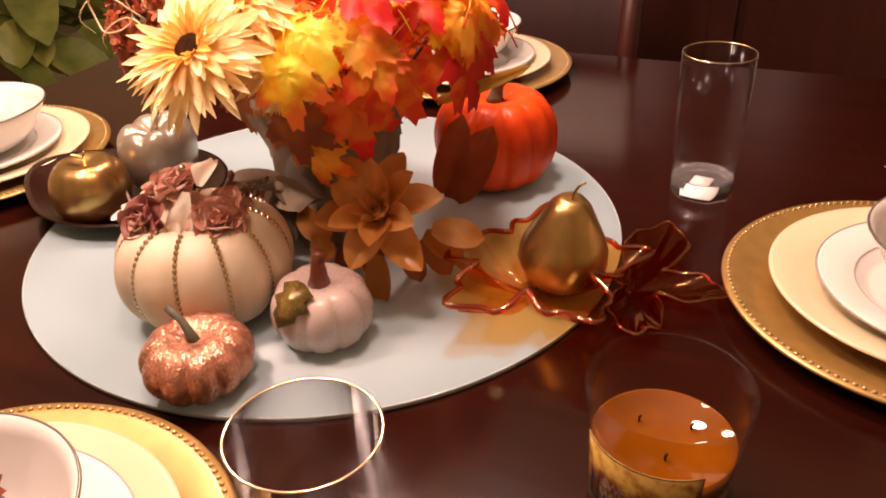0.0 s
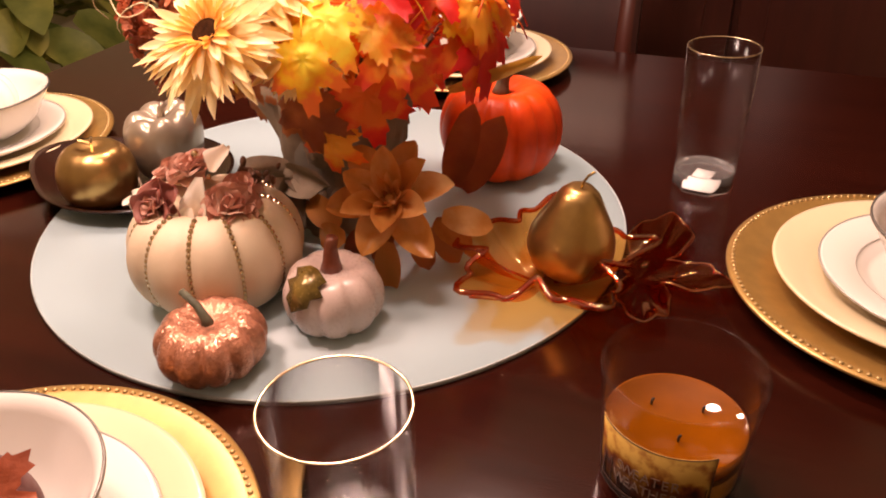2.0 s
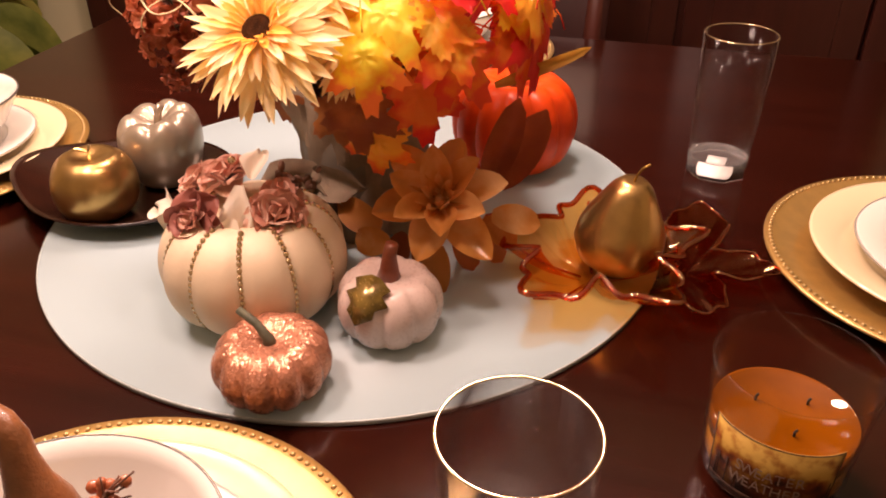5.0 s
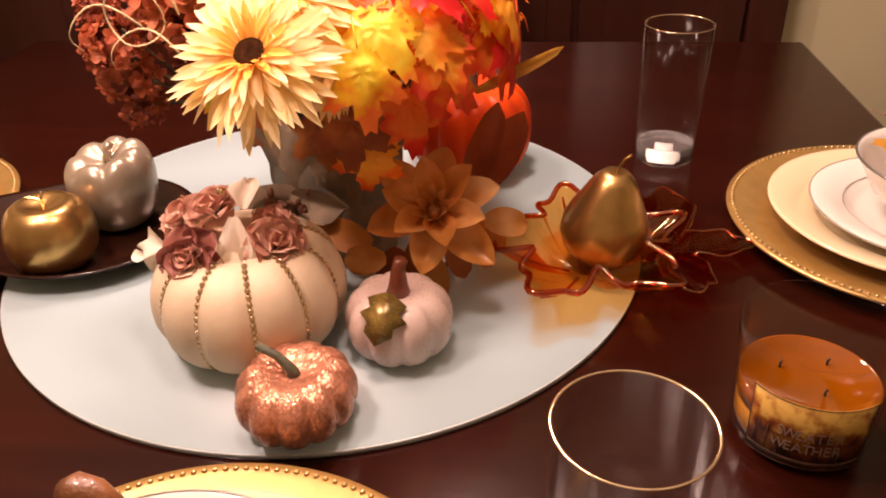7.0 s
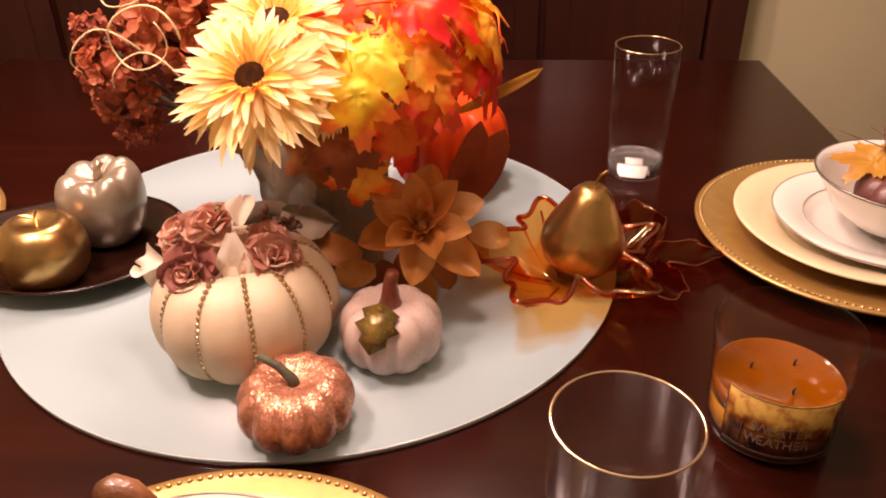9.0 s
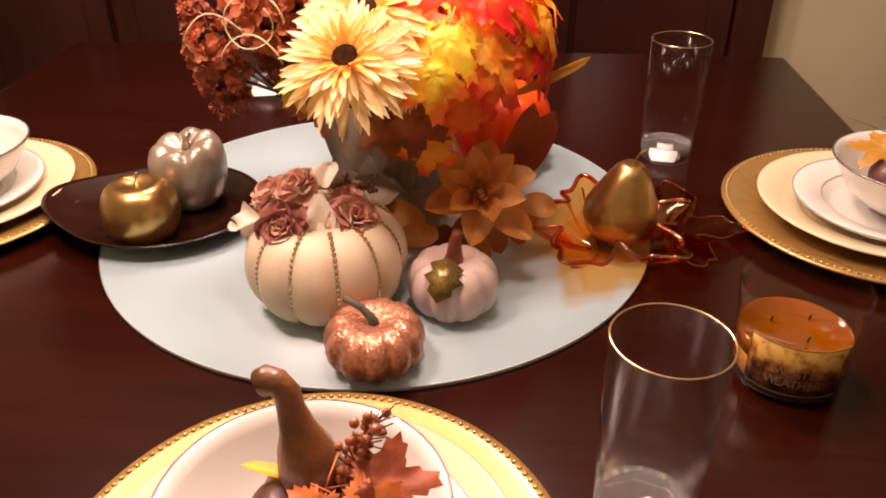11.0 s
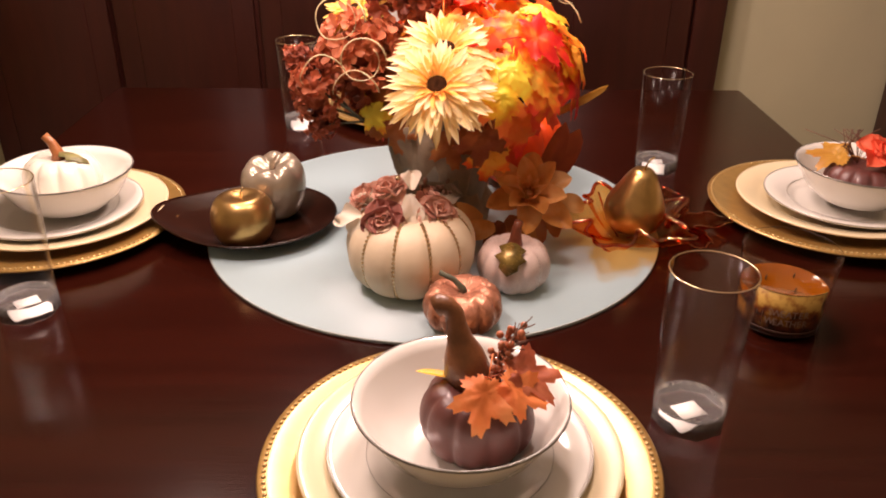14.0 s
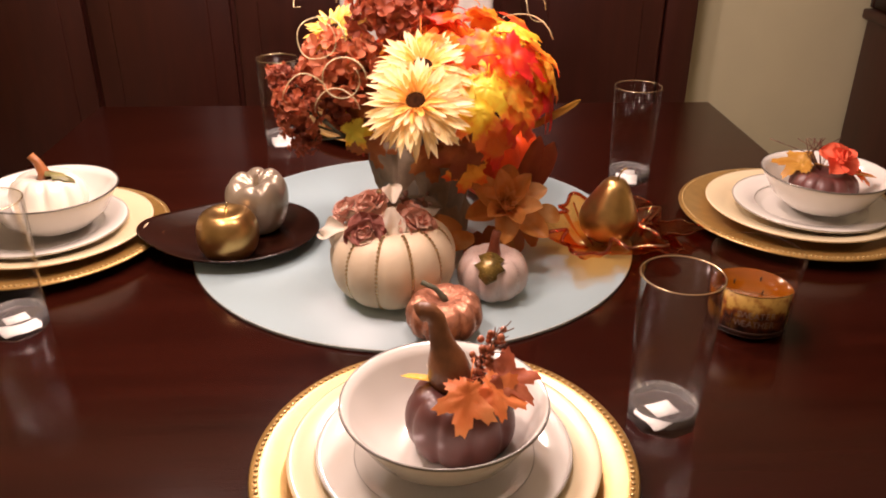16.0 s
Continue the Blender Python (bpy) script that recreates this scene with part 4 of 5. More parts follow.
def lobed_leaf(length, width, thick=0.0015):
    """A small solid lobed leaf, slightly domed."""
    bm = bmesh.new()
    out = [(0, 0.10), (0.15, 0.42), (0.32, 0.30), (0.45, 0.50), (0.62, 0.28), (0.78, 0.30), (1.0, 0.0)]
    pts = [(x, y) for x, y in out] + [(x, -y) for x, y in out[-2::-1]]
    top, low = [], []
    for x, y in pts:
        drop = -0.10 * length * x * x - 0.3 * width * y * y
        top.append(bm.verts.new((x * length, y * width, drop)))
        low.append(bm.verts.new((x * length, y * width, drop - thick)))
    ct, cl = bm.verts.new((length * 0.5, 0, thick * 1.8)), bm.verts.new((length * 0.5, 0, -thick))
    n = len(pts)
    for i in range(n):
        j = (i + 1) % n
        bm.faces.new((ct, top[i], top[j]))
        bm.faces.new((cl, low[j], low[i]))
        bm.faces.new((top[i], low[i], low[j], top[j]))
    return bm


def small_pumpkin(m, R, Hh, ribs, body, stem, label, leaf=None, stem_h=0.025, bend=0.006, depth=0.10, dip=0.18, leaf_at=None, name="small_pumpkin", stem_r=0.007, power=0.58):
    p = thing(name, m, label, "pumpkin")
    part("pumpkin_body", pumpkin(R, Hh, ribs, depth, dip, power=power), body, p)
    z0 = Hh * (1 - dip) - 0.006
    part("stem", tube([(0, 0, z0), (0.001, 0, z0 + stem_h * 0.35), (bend * 0.4, 0, z0 + stem_h * 0.75), (bend, 0, z0 + stem_h)], stem_r, 10, None, lambda s: 1.75 - 2.2 * s + 1.25 * s * s), stem, p)
    if leaf:
        part("leaf", lobed_leaf(0.040, 0.037), leaf, p, "olive gold glazed leaf", at=leaf_at)
    return p


small_pumpkin(pose(0.093, -0.180, SZ, 0, 0, 0), 0.0425, 0.060, 9, "pink_glaze", "stem_brown", "blush ceramic pumpkin with a russet stem and an olive leaf", "green_gold", 0.036, 0.004, 0.12, 0.14, aim((-0.003, -0.020, 0.0645), (-0.08, -0.64, 0.77), -98), "ceramic_pumpkin", 0.0065)
small_pumpkin(pose(0.032, -0.266, SZ, 0, 0, 165), 0.0435, 0.052, 11, "copper", "stem_green", "small copper glitter pumpkin with a dry green stem", None, 0.024, 0.026, 0.13, 0.20, name="copper_pumpkin", stem_r=0.0036)
small_pumpkin(pose(-0.492, -0.006, BOWL_Z, 0, 0, 0), 0.050, 0.072, 10, "ivory_glaze", "stem_orange", "ivory ceramic pumpkin with a green leaf, sitting in a bowl", "olive_leaf", 0.038, -0.012, 0.14, 0.16, pose(0.006, -0.003, 0.0715, -12, 14, -8), "ivory_pumpkin", 0.0070)
small_pumpkin(pose(0.130, 0.150, SZ, 0, 0, 0), 0.069, 0.110, 12, "orange_skin", "stem_green", "bright orange lacquered pumpkin behind the flowers", None, 0.03, 0.01, 0.10, 0.15, name="orange_pumpkin")


def pear():
    p = thing("golden_pear", pose(0.258, -0.046, SZ + 0.006, 4, 6, 0), "gold painted pear lying in an amber glass dish", "pear")
    prof = [(0, 0.003), (0.012, 0.001), (0.024, 0.004), (0.034, 0.014), (0.0385, 0.028), (0.0375, 0.041), (0.0328, 0.054), (0.0270, 0.066), (0.0220, 0.077), (0.0175, 0.086), (0.0118, 0.0925), (0.006, 0.0942), (0, 0.0925)]
    part("pear_body", lathe([(r * 1.02, z * 0.95) for r, z in prof], 40), "gold", p)
    part("stem", tube([(0, 0, 0.086), (0.001, 0, 0.094), (0.004, 0.001, 0.101), (0.009, 0.001, 0.106)], 0.0011, 8), "gilt_dark", p)
    return p


def apple():
    p = thing("golden_apple", pose(-0.240, -0.082, SZ + 0.006), "gold painted apple in a dark wooden dish", "apple")
    part("apple_body", pumpkin(0.0405, 0.072, 5, 0.03, 0.16, power=0.62), "gold", p)
    part("stem", tube([(0, 0, 0.055), (0.001, 0, 0.066), (0.004, 0, 0.075)], 0.0014, 8), "gold_line", p)
    part("leaf", petal(0.014, 0.007, 0.3, 0.1), "gold", p, at=pose(0.001, 0, 0.066, 0, -15, 200))
    return p


def quince():
    p = thing("silver_bell_pepper", pose(-0.215, 0.0, SZ + 0.006, 0, 0, 25), "champagne silver bell pepper ornament in a dark dish", "ornament")
    def lobes(r, z, a):
        s = max(0.0, min(1.0, z / 0.085))
        k = (1 - (0.010 + 0.11 * s ** 7) * (1 - abs(math.sin(3.5 * a + 0.4 * math.sin(a)))) ** 1.4) * (0.80 + 0.20 * s)
        return (r * k * math.cos(a), r * k * math.sin(a), z - 0.009 * s ** 6 * (1 - abs(math.sin(3.5 * a + 0.4 * math.sin(a)))) ** 1.2 + 0.004 * s * math.sin(a + 1))
    part("pepper_body", lathe(pumpkin_profile(0.0475, 0.088, 0.22, 0.55, 30), 96, lobes), "silver", p)
    part("stem", tube([(0, 0, 0.066), (0.002, 0.001, 0.078), (0.006, 0.002, 0.084)], 0.004, 8), "silver", p)
    return p


pear(), apple(), quince()


def wooden_dish():
    d = thing("wooden_dish", pose(-0.238, -0.028, SZ + 0.0005), "dark leaf-shaped wooden dish with a pointed end", "dish")
    def leafy(r, z, a):
        k = 1 + 0.24 * max(0.0, math.cos(a - math.pi)) ** 8
        return (r * k * math.cos(a), 0.93 * r * k * math.sin(a), z + 0.006 * max(0.0, math.cos(a - math.pi)) ** 8 * (r / 0.11))
    part("dish_body", lathe([(0, 0), (0.060, 0), (0.085, 0.005), (0.105, 0.016), (0.109, 0.019), (0.1080, 0.0205), (0.103, 0.0190), (0.082, 0.008), (0.058, 0.0045), (0, 0.0045)], 80, leafy), "dishwood", d)
    return d


wooden_dish()


def leaf_dish(m, size, high, mat, rim, label, seed, stem=True):
    """A glass dish in the shape of a maple leaf with a thick wavy rim."""
    rnd = random.Random(seed)
    d = thing("glass_leaf_dish", m, label, "dish", "glass leaf dishes")
    def outline(a):
        return size * (0.80 + 0.20 * math.cos(5 * a) + 0.075 * math.cos(15 * a + 0.6))
    def spread(r, z, a):
        k = outline(a)
        f = r
        return (k * f * math.cos(a), k * f * math.sin(a), z + 0.10 * high * math.sin(10 * a + seed) * f * f)
    fs = (0.0, 0.25, 0.5, 0.7, 0.85, 0.95, 1.0)
    part("dish_body", lathe([(f, 0.001 + high * f ** 2.2) for f in fs], 120, spread), mat, d)
    pts = [Vector(spread(1.0, 0.001 + high, 2 * math.pi * i / 120)) for i in range(121)]
    part("thick_rim", tube(pts, 0.0026, 8), rim, d, "thick wavy glass rim").visible_shadow = False
    if stem:
        part("stem_handle", tube([(size * 0.9, 0, high), (size * 1.15, 0.004, high * 0.9), (size * 1.35, 0.012, high * 0.55), (size * 1.5, 0.012, 0.004)], 0.0032, 8), rim, d, "curved glass stem").visible_shadow = False
    for k in range(5):
        a = 2 * math.pi * k / 5
        part("vein", tube([(outline(a) * f * math.cos(a), outline(a) * f * math.sin(a), 0.002 + high * f ** 2.2) for f in (0.1, 0.35, 0.6, 0.9)], 0.0012, 6), rim, d).visible_shadow = False
    return d


leaf_dish(pose(0.243, -0.070, SZ + 0.0005, 0, 0, 100), 0.095, 0.036, "amber_glass", "amber_rim", "amber glass maple leaf dish holding a gold pear", 2, False)
def red_leaf_dish():
    """A low red glass leaf with three uneven pointed lobes and a wavy thick rim, beside the turntable."""
    d = thing("glass_leaf_dish", pose(0.322, -0.028, TZ + 0.0005), "red amber glass maple leaf dish on the dark table", "dish", "glass leaf dishes")
    def outline(a):
        r = 0.016
        for c, l, w in ((82, 0.108, 0.80), (2, 0.076, 0.95), (-78, 0.082, 0.85)):
            q = abs((a - radians(c) + math.pi) % (2 * math.pi) - math.pi)
            r = max(r, l * max(0.0, 1 - (q / w) ** 1.5))
        return r * (1 + 0.035 * math.cos(17 * a) + 0.025 * math.cos(29 * a + 1))
    def spread(f, z, a):
        k = outline(a)
        return (k * f * math.cos(a), k * f * math.sin(a), z + 0.0012 * math.sin(19 * a) * f ** 6)
    part("dish_body", lathe([(f, 0.001 + 0.015 * f ** 2) for f in (0.0, 0.25, 0.5, 0.7, 0.85, 1.0)], 160, spread), "red_amber", d)
    part("thick_rim", tube([Vector(spread(1.0, 0.016, 2 * math.pi * i / 160)) for i in range(161)], 0.0013, 8), "amber_rim", d, "thick wavy glass rim").visible_shadow = False
    return d


red_leaf_dish()


# ---- flowers ----
def gerbera(parent, at, size, seed=0, outer="gerbera", inner="gerbera_inner", label="peach yellow gerbera with a dark heart"):
    """Rings of narrow pointed petals round a dark heart."""
    rnd = random.Random(seed)
    heart = part("gerbera", lathe([(0, 0.0), (size * 0.19, 0), (size * 0.205, size * 0.07), (size * 0.165, size * 0.12), (size * 0.09, size * 0.135), (0, size * 0.115)], 24), "seed", parent, label, at=at)
    rings = ((34, 0.85, 0.15, 11, outer, 0.0, 0.13), (36, 0.82, 0.15, 6, outer, 0.03, 0.13), (34, 0.72, 0.145, -5, outer, 0.06, 0.13), (30, 0.58, 0.13, -14, outer, 0.08, 0.13), (28, 0.44, 0.10, -26, inner, 0.08, 0.13), (26, 0.26, 0.07, -44, inner, 0.08, 0.14))
    for n, l, w, tilt, mat, z, off in rings:
        forms = [mesh("petal", petal(size * l, size * w, 0.45, q, 6, 2, 0.7)) for q in (-0.06, -0.22, 0.08)]
        for i in range(n):
            part("petal", forms[rnd.randrange(3)], mat, heart, at=pose(0, 0, z * size, 0, 0, 360 * i / n + rnd.uniform(-5, 5)) @ pose(off * size, 0, 0, rnd.uniform(-28, 28), tilt + rnd.uniform(-13, 13), rnd.uniform(-8, 8)) @ Matrix.Scale(rnd.uniform(0.82, 1.08), 4))
    part("stem", tube([(0, 0, 0), (0, 0, -size * 0.4)], 0.0022, 6), "stem_green", heart)
    return heart


def hydrangea(parent, at, size, mat, seed, florets=95, flat=0.8):
    """A ball of four-petalled florets."""
    rnd = random.Random(seed)
    bm = bmesh.new()
    for k in range(florets):
        z = rnd.uniform(-0.85, 1)
        a = rnd.uniform(0, 2 * math.pi)
        s = math.sqrt(1 - z * z)
        d = Vector((s * math.cos(a), s * math.sin(a), z))
        m = aim(d * size * rnd.uniform(0.72, 1.05) * Vector((1, 1, flat)).length / 1.6, d, rnd.uniform(0, 90))
        for i in range(4):
            petal(size * 0.34, size * 0.30, 0.5, rnd.uniform(-0.3, 0.7), 5, 2, 0.4, bm, m @ pose(0, 0, 0, 0, rnd.uniform(-35, 10), 90 * i), 0.08, k, True)
    head = part("hydrangea", bm, mat, parent, "rust red hydrangea head", at=at)
    part("core", ball(size * 0.45, n=12), "rust_petal", head)
    return head


def curl(parent, start, turns, radius, rise, axis, seed, thick=0.0009):
    """A curly dry vine tendril."""
    rnd = random.Random(seed)
    q = Vector(axis).normalized().to_track_quat("Z", "Y")
    pts = []
    for i in range(int(24 * turns) + 1):
        a = 2 * math.pi * i / 24
        s = i / (24 * turns)
        r = radius * (1 - 0.35 * s)
        pts.append(Vector(start) + q @ Vector((r * math.cos(a) - radius, r * math.sin(a), rise * s + 0.004 * math.sin(3 * a))))
    return part("curly_vine", tube([parent.matrix_basis.inverted() @ p for p in pts], thick, 6, None, lambda s: 1 - 0.5 * s), "vine", parent)


def bouquet():
    b = thing("flower_arrangement", pose(0.012, 0.0, SZ), "autumn arrangement of gerberas, maple leaves and hydrangeas in wrapped vase", "flowers")
    w = lambda p, n, spin=0: under(b, aim(p, n, spin))
    part("vase", lathe([(0, 0), (0.045, 0), (0.05, 0.004), (0.058, 0.05), (0.062, 0.09), (0.060, 0.12), (0.056, 0.12), (0.057, 0.09), (0.052, 0.05), (0.044, 0.01), (0, 0.01)], 40), "vase", b)
    def folds(r, z, a):
        k = 1 + 0.05 * math.sin(7 * a + 45 * z) + 0.045 * math.sin(12 * a - 70 * z + 1) + 0.025 * math.sin(19 * a + 90 * z + 3)
        return (r * k * math.cos(a), r * k * math.sin(a), z + 0.004 * math.sin(5 * a))
    part("cloth_wrap", lathe([(0.060, 0.001), (0.064, 0.03), (0.056, 0.055), (0.060, 0.075), (0.068, 0.11), (0.072, 0.128), (0.074, 0.146), (0.071, 0.146), (0.064, 0.10), (0.062, 0.09)], 120, folds), "burlap", b, "grey cloth wrapped round the vase")
    knot = part("bow", ball(0.009, n=12, squash=1.3), "burlap", b, "grey cloth bow", at=under(b, pose(-0.012, -0.062, 0.82)))
    for k, (turn, drop, ln) in enumerate(((205, -12, 0.050), (-25, -8, 0.048), (240, 62, 0.060), (295, 66, 0.058), (180, 30, 0.045), (0, 28, 0.042))):
        part("tail", petal(ln, 0.034, 0.7, -0.25, 8, 3, 0.35, ruffle=0.09, ph=k * 1.7), "burlap", knot, at=pose(0, -0.004, 0, 0, 0, turn) @ pose(0, 0, 0, 70 if drop < 20 else 20, drop, 0))

    # gerberas
    gerbera(b, w((0.004, -0.170, 0.987), (-0.09, -0.66, 0.75), 5), 0.064, 1)
    gerbera(b, w((0.012, -0.118, 1.012), (0.02, -0.42, 0.90), 20), 0.066, 2)
    gerbera(b, w((0.046, -0.118, 0.968), (0.55, -0.65, 0.5), 40), 0.048, 3)
    gerbera(b, w((-0.095, -0.01, 1.035), (-0.35, -0.45, 0.85), 0), 0.045, 4, "mum", "mum", "small yellow mum")
    gerbera(b, w((0.03, 0.10, 1.02), (0.1, 0.6, 0.8), 0), 0.050, 5, "mum", "mum", "small yellow mum")

    # rust hydrangeas
    for p, s, k in (((-0.146, -0.066, 0.962), 0.023, 1), ((-0.140, -0.060, 0.936), 0.023, 2), ((-0.136, -0.056, 0.908), 0.018, 10), ((-0.160, -0.05, 0.985), 0.017, 8), ((-0.086, -0.04, 0.995), 0.044, 3), ((-0.03, -0.02, 1.055), 0.042, 4), ((-0.01, 0.06, 1.06), 0.042, 5), ((-0.10, 0.05, 0.97), 0.046, 6), ((-0.075, -0.02, 0.95), 0.036, 9), ((0.02, 0.03, 1.075), 0.036, 7)):
        hydrangea(b, under(b, pose(*p)), s, "rust_petal", k, 48 if k in (1, 2, 8, 10) else 80)
        part("stem", tube([Vector((0, 0, 0.10)), Vector(((p[0] - 0.012) * 0.6, p[1] * 0.6, 0.15)), Vector((p[0] - 0.012, p[1], p[2] - SZ))], 0.0018, 6), "stem_green", b)

    # maple leaves
    forms = [mesh("maple_leaf", maple_leaf(1.0, c, k)) for k, c in enumerate((0.25, 0.45, 0.1, 0.6))]
    leaf_meshes = {}
    for mat in ("yellow_leaf", "amber_leaf", "orange_leaf", "red_leaf", "brown_leaf"):
        for i, f in enumerate(forms):
            me = f.copy()
            me.materials.clear()
            me.materials.append(M[mat])
            leaf_meshes[mat, i] = me
    rnd = random.Random(11)

    def leaf(p, n, spin, size, mat):
        part("maple_leaf", leaf_meshes[mat, rnd.randrange(4)], mat, b, at=w(p, n, spin) @ Matrix.Scale(size, 4) @ Matrix.Translation((-0.35, 0, 0)))

    leaf((0.084, -0.135, 0.999), (0.15, -0.6, 0.75), -110, 0.070, "yellow_leaf")
    leaf((0.074, -0.158, 0.975), (0.2, -0.85, 0.5), -85, 0.062, "yellow_leaf")
    leaf((0.126, -0.05, 1.045), (0.2, -0.4, 0.9), 40, 0.065, "yellow_leaf")
    leaf((0.158, -0.055, 0.990), (0.6, -0.5, 0.6), -20, 0.060, "yellow_leaf")
    leaf((0.100, -0.10, 1.010), (0.3, -0.4, 0.9), 10, 0.070, "yellow_leaf")
    leaf((0.058, -0.130, 0.925), (0.15, -0.95, 0.2), -95, 0.068, "brown_leaf")
    leaf((0.101, -0.112, 0.932), (0.45, -0.85, 0.2), -80, 0.072, "red_leaf")
    leaf((0.125, -0.095, 0.960), (0.6, -0.7, 0.4), -60, 0.075, "amber_leaf")
    leaf((0.068, -0.118, 0.893), (0.1, -0.95, 0.1), -100, 0.060, "orange_leaf")
    leaf((0.150, -0.03, 0.955), (0.8, -0.4, 0.4), -30, 0.070, "amber_leaf")
    leaf((0.158, -0.02, 1.005), (0.6, -0.35, 0.75), -60, 0.065, "yellow_leaf")
    leaf((0.150, 0.03, 1.020), (0.6, 0.1, 0.8), 20, 0.065, "yellow_leaf")
    leaf((0.05, -0.03, 1.055), (0.1, -0.2, 1), 90, 0.065, "red_leaf")
    leaf((0.165, 0.00, 0.985), (0.9, -0.1, 0.4), 0, 0.065, "amber_leaf")
    leaf((0.02, -0.09, 0.90), (0, -0.9, 0.2), -80, 0.06, "brown_leaf")
    cols = ["orange_leaf", "red_leaf", "orange_leaf", "yellow_leaf", "orange_leaf"]
    for k in range(60):
        a = rnd.uniform(-1.9, 2.6)
        z = rnd.uniform(0.0, 1.0)
        if z < 0.42 and a < 0.9:
            z = 0.42 + 0.5 * z
            a += 1.2
        r = 0.085 + 0.06 * math.sin(math.pi * (0.25 + 0.6 * z)) + rnd.uniform(-0.02, 0.01)
        if a > 1.2:
            r *= 0.9
        p = (0.034 + r * math.cos(a), -0.005 + r * math.sin(a) * 0.95, 0.90 + 0.14 * z)
        leaf(p, (math.cos(a), math.sin(a), 0.2 + 0.9 * z), rnd.uniform(-130, -50) if z < 0.5 else rnd.uniform(0, 360), rnd.uniform(0.055, 0.085), (rnd.choice(("yellow_leaf", "amber_leaf", "red_leaf", "orange_leaf")) if z > 0.7 and a < 0.6 else cols[rnd.randrange(5)] if a > 0.7 else rnd.choice(("orange_leaf", "amber_leaf", "red_leaf"))) if z > 0.35 else cols[rnd.choice((0, 1, 2, 4))])

    for p, n, s, sz, mt in (((-0.075, -0.03, 0.935), (-0.4, -0.8, 0.3), -100, 0.075, "brown_leaf"), ((-0.055, -0.05, 0.965), (-0.3, -0.9, 0.3), -70, 0.075, "brown_leaf"), ((-0.10, -0.01, 0.945), (-0.5, -0.8, 0.2), -120, 0.075, "brown_leaf"), ((-0.045, -0.06, 0.915), (-0.1, -0.9, 0.1), -90, 0.07, "brown_leaf"), ((-0.085, 0.03, 0.92), (-0.6, -0.6, 0.2), -90, 0.08, "brown_leaf"), ((-0.075, -0.06, 0.925), (-0.4, -0.9, 0.2), -60, 0.045, "yellow_leaf")):
        leaf(p, n, s, sz, mt)

    # long grass-like leaf, berry spray and curly vines
    bm = petal(0.084, 0.012, 0.5, -0.06, 10, 2, 0.6)
    part("pointed_leaf", bm, "straw_leaf", b, at=under(b, look((0.145, -0.045, 0.918), (0.219, -0.020, 0.946)) @ pose(0, 0, 0, 0, 90, 0)))
    round_berry = mesh("berry", ball(0.0040, n=8))
    for k in range(44):
        d = Vector((rnd.gauss(0, 1), rnd.gauss(0, 1), rnd.gauss(0, 0.6))).normalized() * 0.026 * rnd.uniform(0.6, 1.1)
        part("berry", round_berry, "berry", b, at=under(b, pose(0.106 + 1.3 * d.x, -0.050 + d.y, 1.026 + 0.6 * d.z)))
    for s, t, r, ri, ax, k in (((-0.050, -0.150, 1.010), 1.15, 0.026, 0.01, (0.1, -1, 0.3), 1), ((-0.075, -0.10, 1.04), 1.2, 0.030, 0.012, (-0.2, -1, 0.5), 2), ((-0.10, -0.10, 0.985), 0.6, 0.030, 0.012, (0.2, -0.9, -0.4), 3), ((-0.09, -0.02, 1.07), 0.8, 0.035, 0.02, (-0.5, -0.6, 0.6), 4), ((0.165, -0.02, 1.06), 0.7, 0.03, 0.02, (0.6, -0.6, 0.5), 5), ((0.02, -0.04, 1.09), 0.8, 0.03, 0.02, (0.2, -0.8, 0.6), 6), ((0.18, 0.0, 1.02), 0.35, 0.05, 0.01, (0.2, -0.7, 0.7), 7), ((-0.06, -0.13, 0.97), 0.5, 0.03, 0.01, (0, -1, 0), 8)):
        curl(b, s, t, r, ri, ax, k)
    for k in range(14):
        a = 2 * math.pi * k / 14
        part("stem", tube([(0.02 * math.cos(a), 0.02 * math.sin(a), 0.05), (0.05 * math.cos(a), 0.05 * math.sin(a), 0.13), (0.09 * math.cos(a) + 0.02, 0.09 * math.sin(a) - 0.02, 0.20)], 0.0018, 6), "twig", b)
    hydrangea(b, under(b, pose(0.035, -0.02, 0.975)), 0.062, "orange_leaf", 21, 80)
    return b


bouquet()


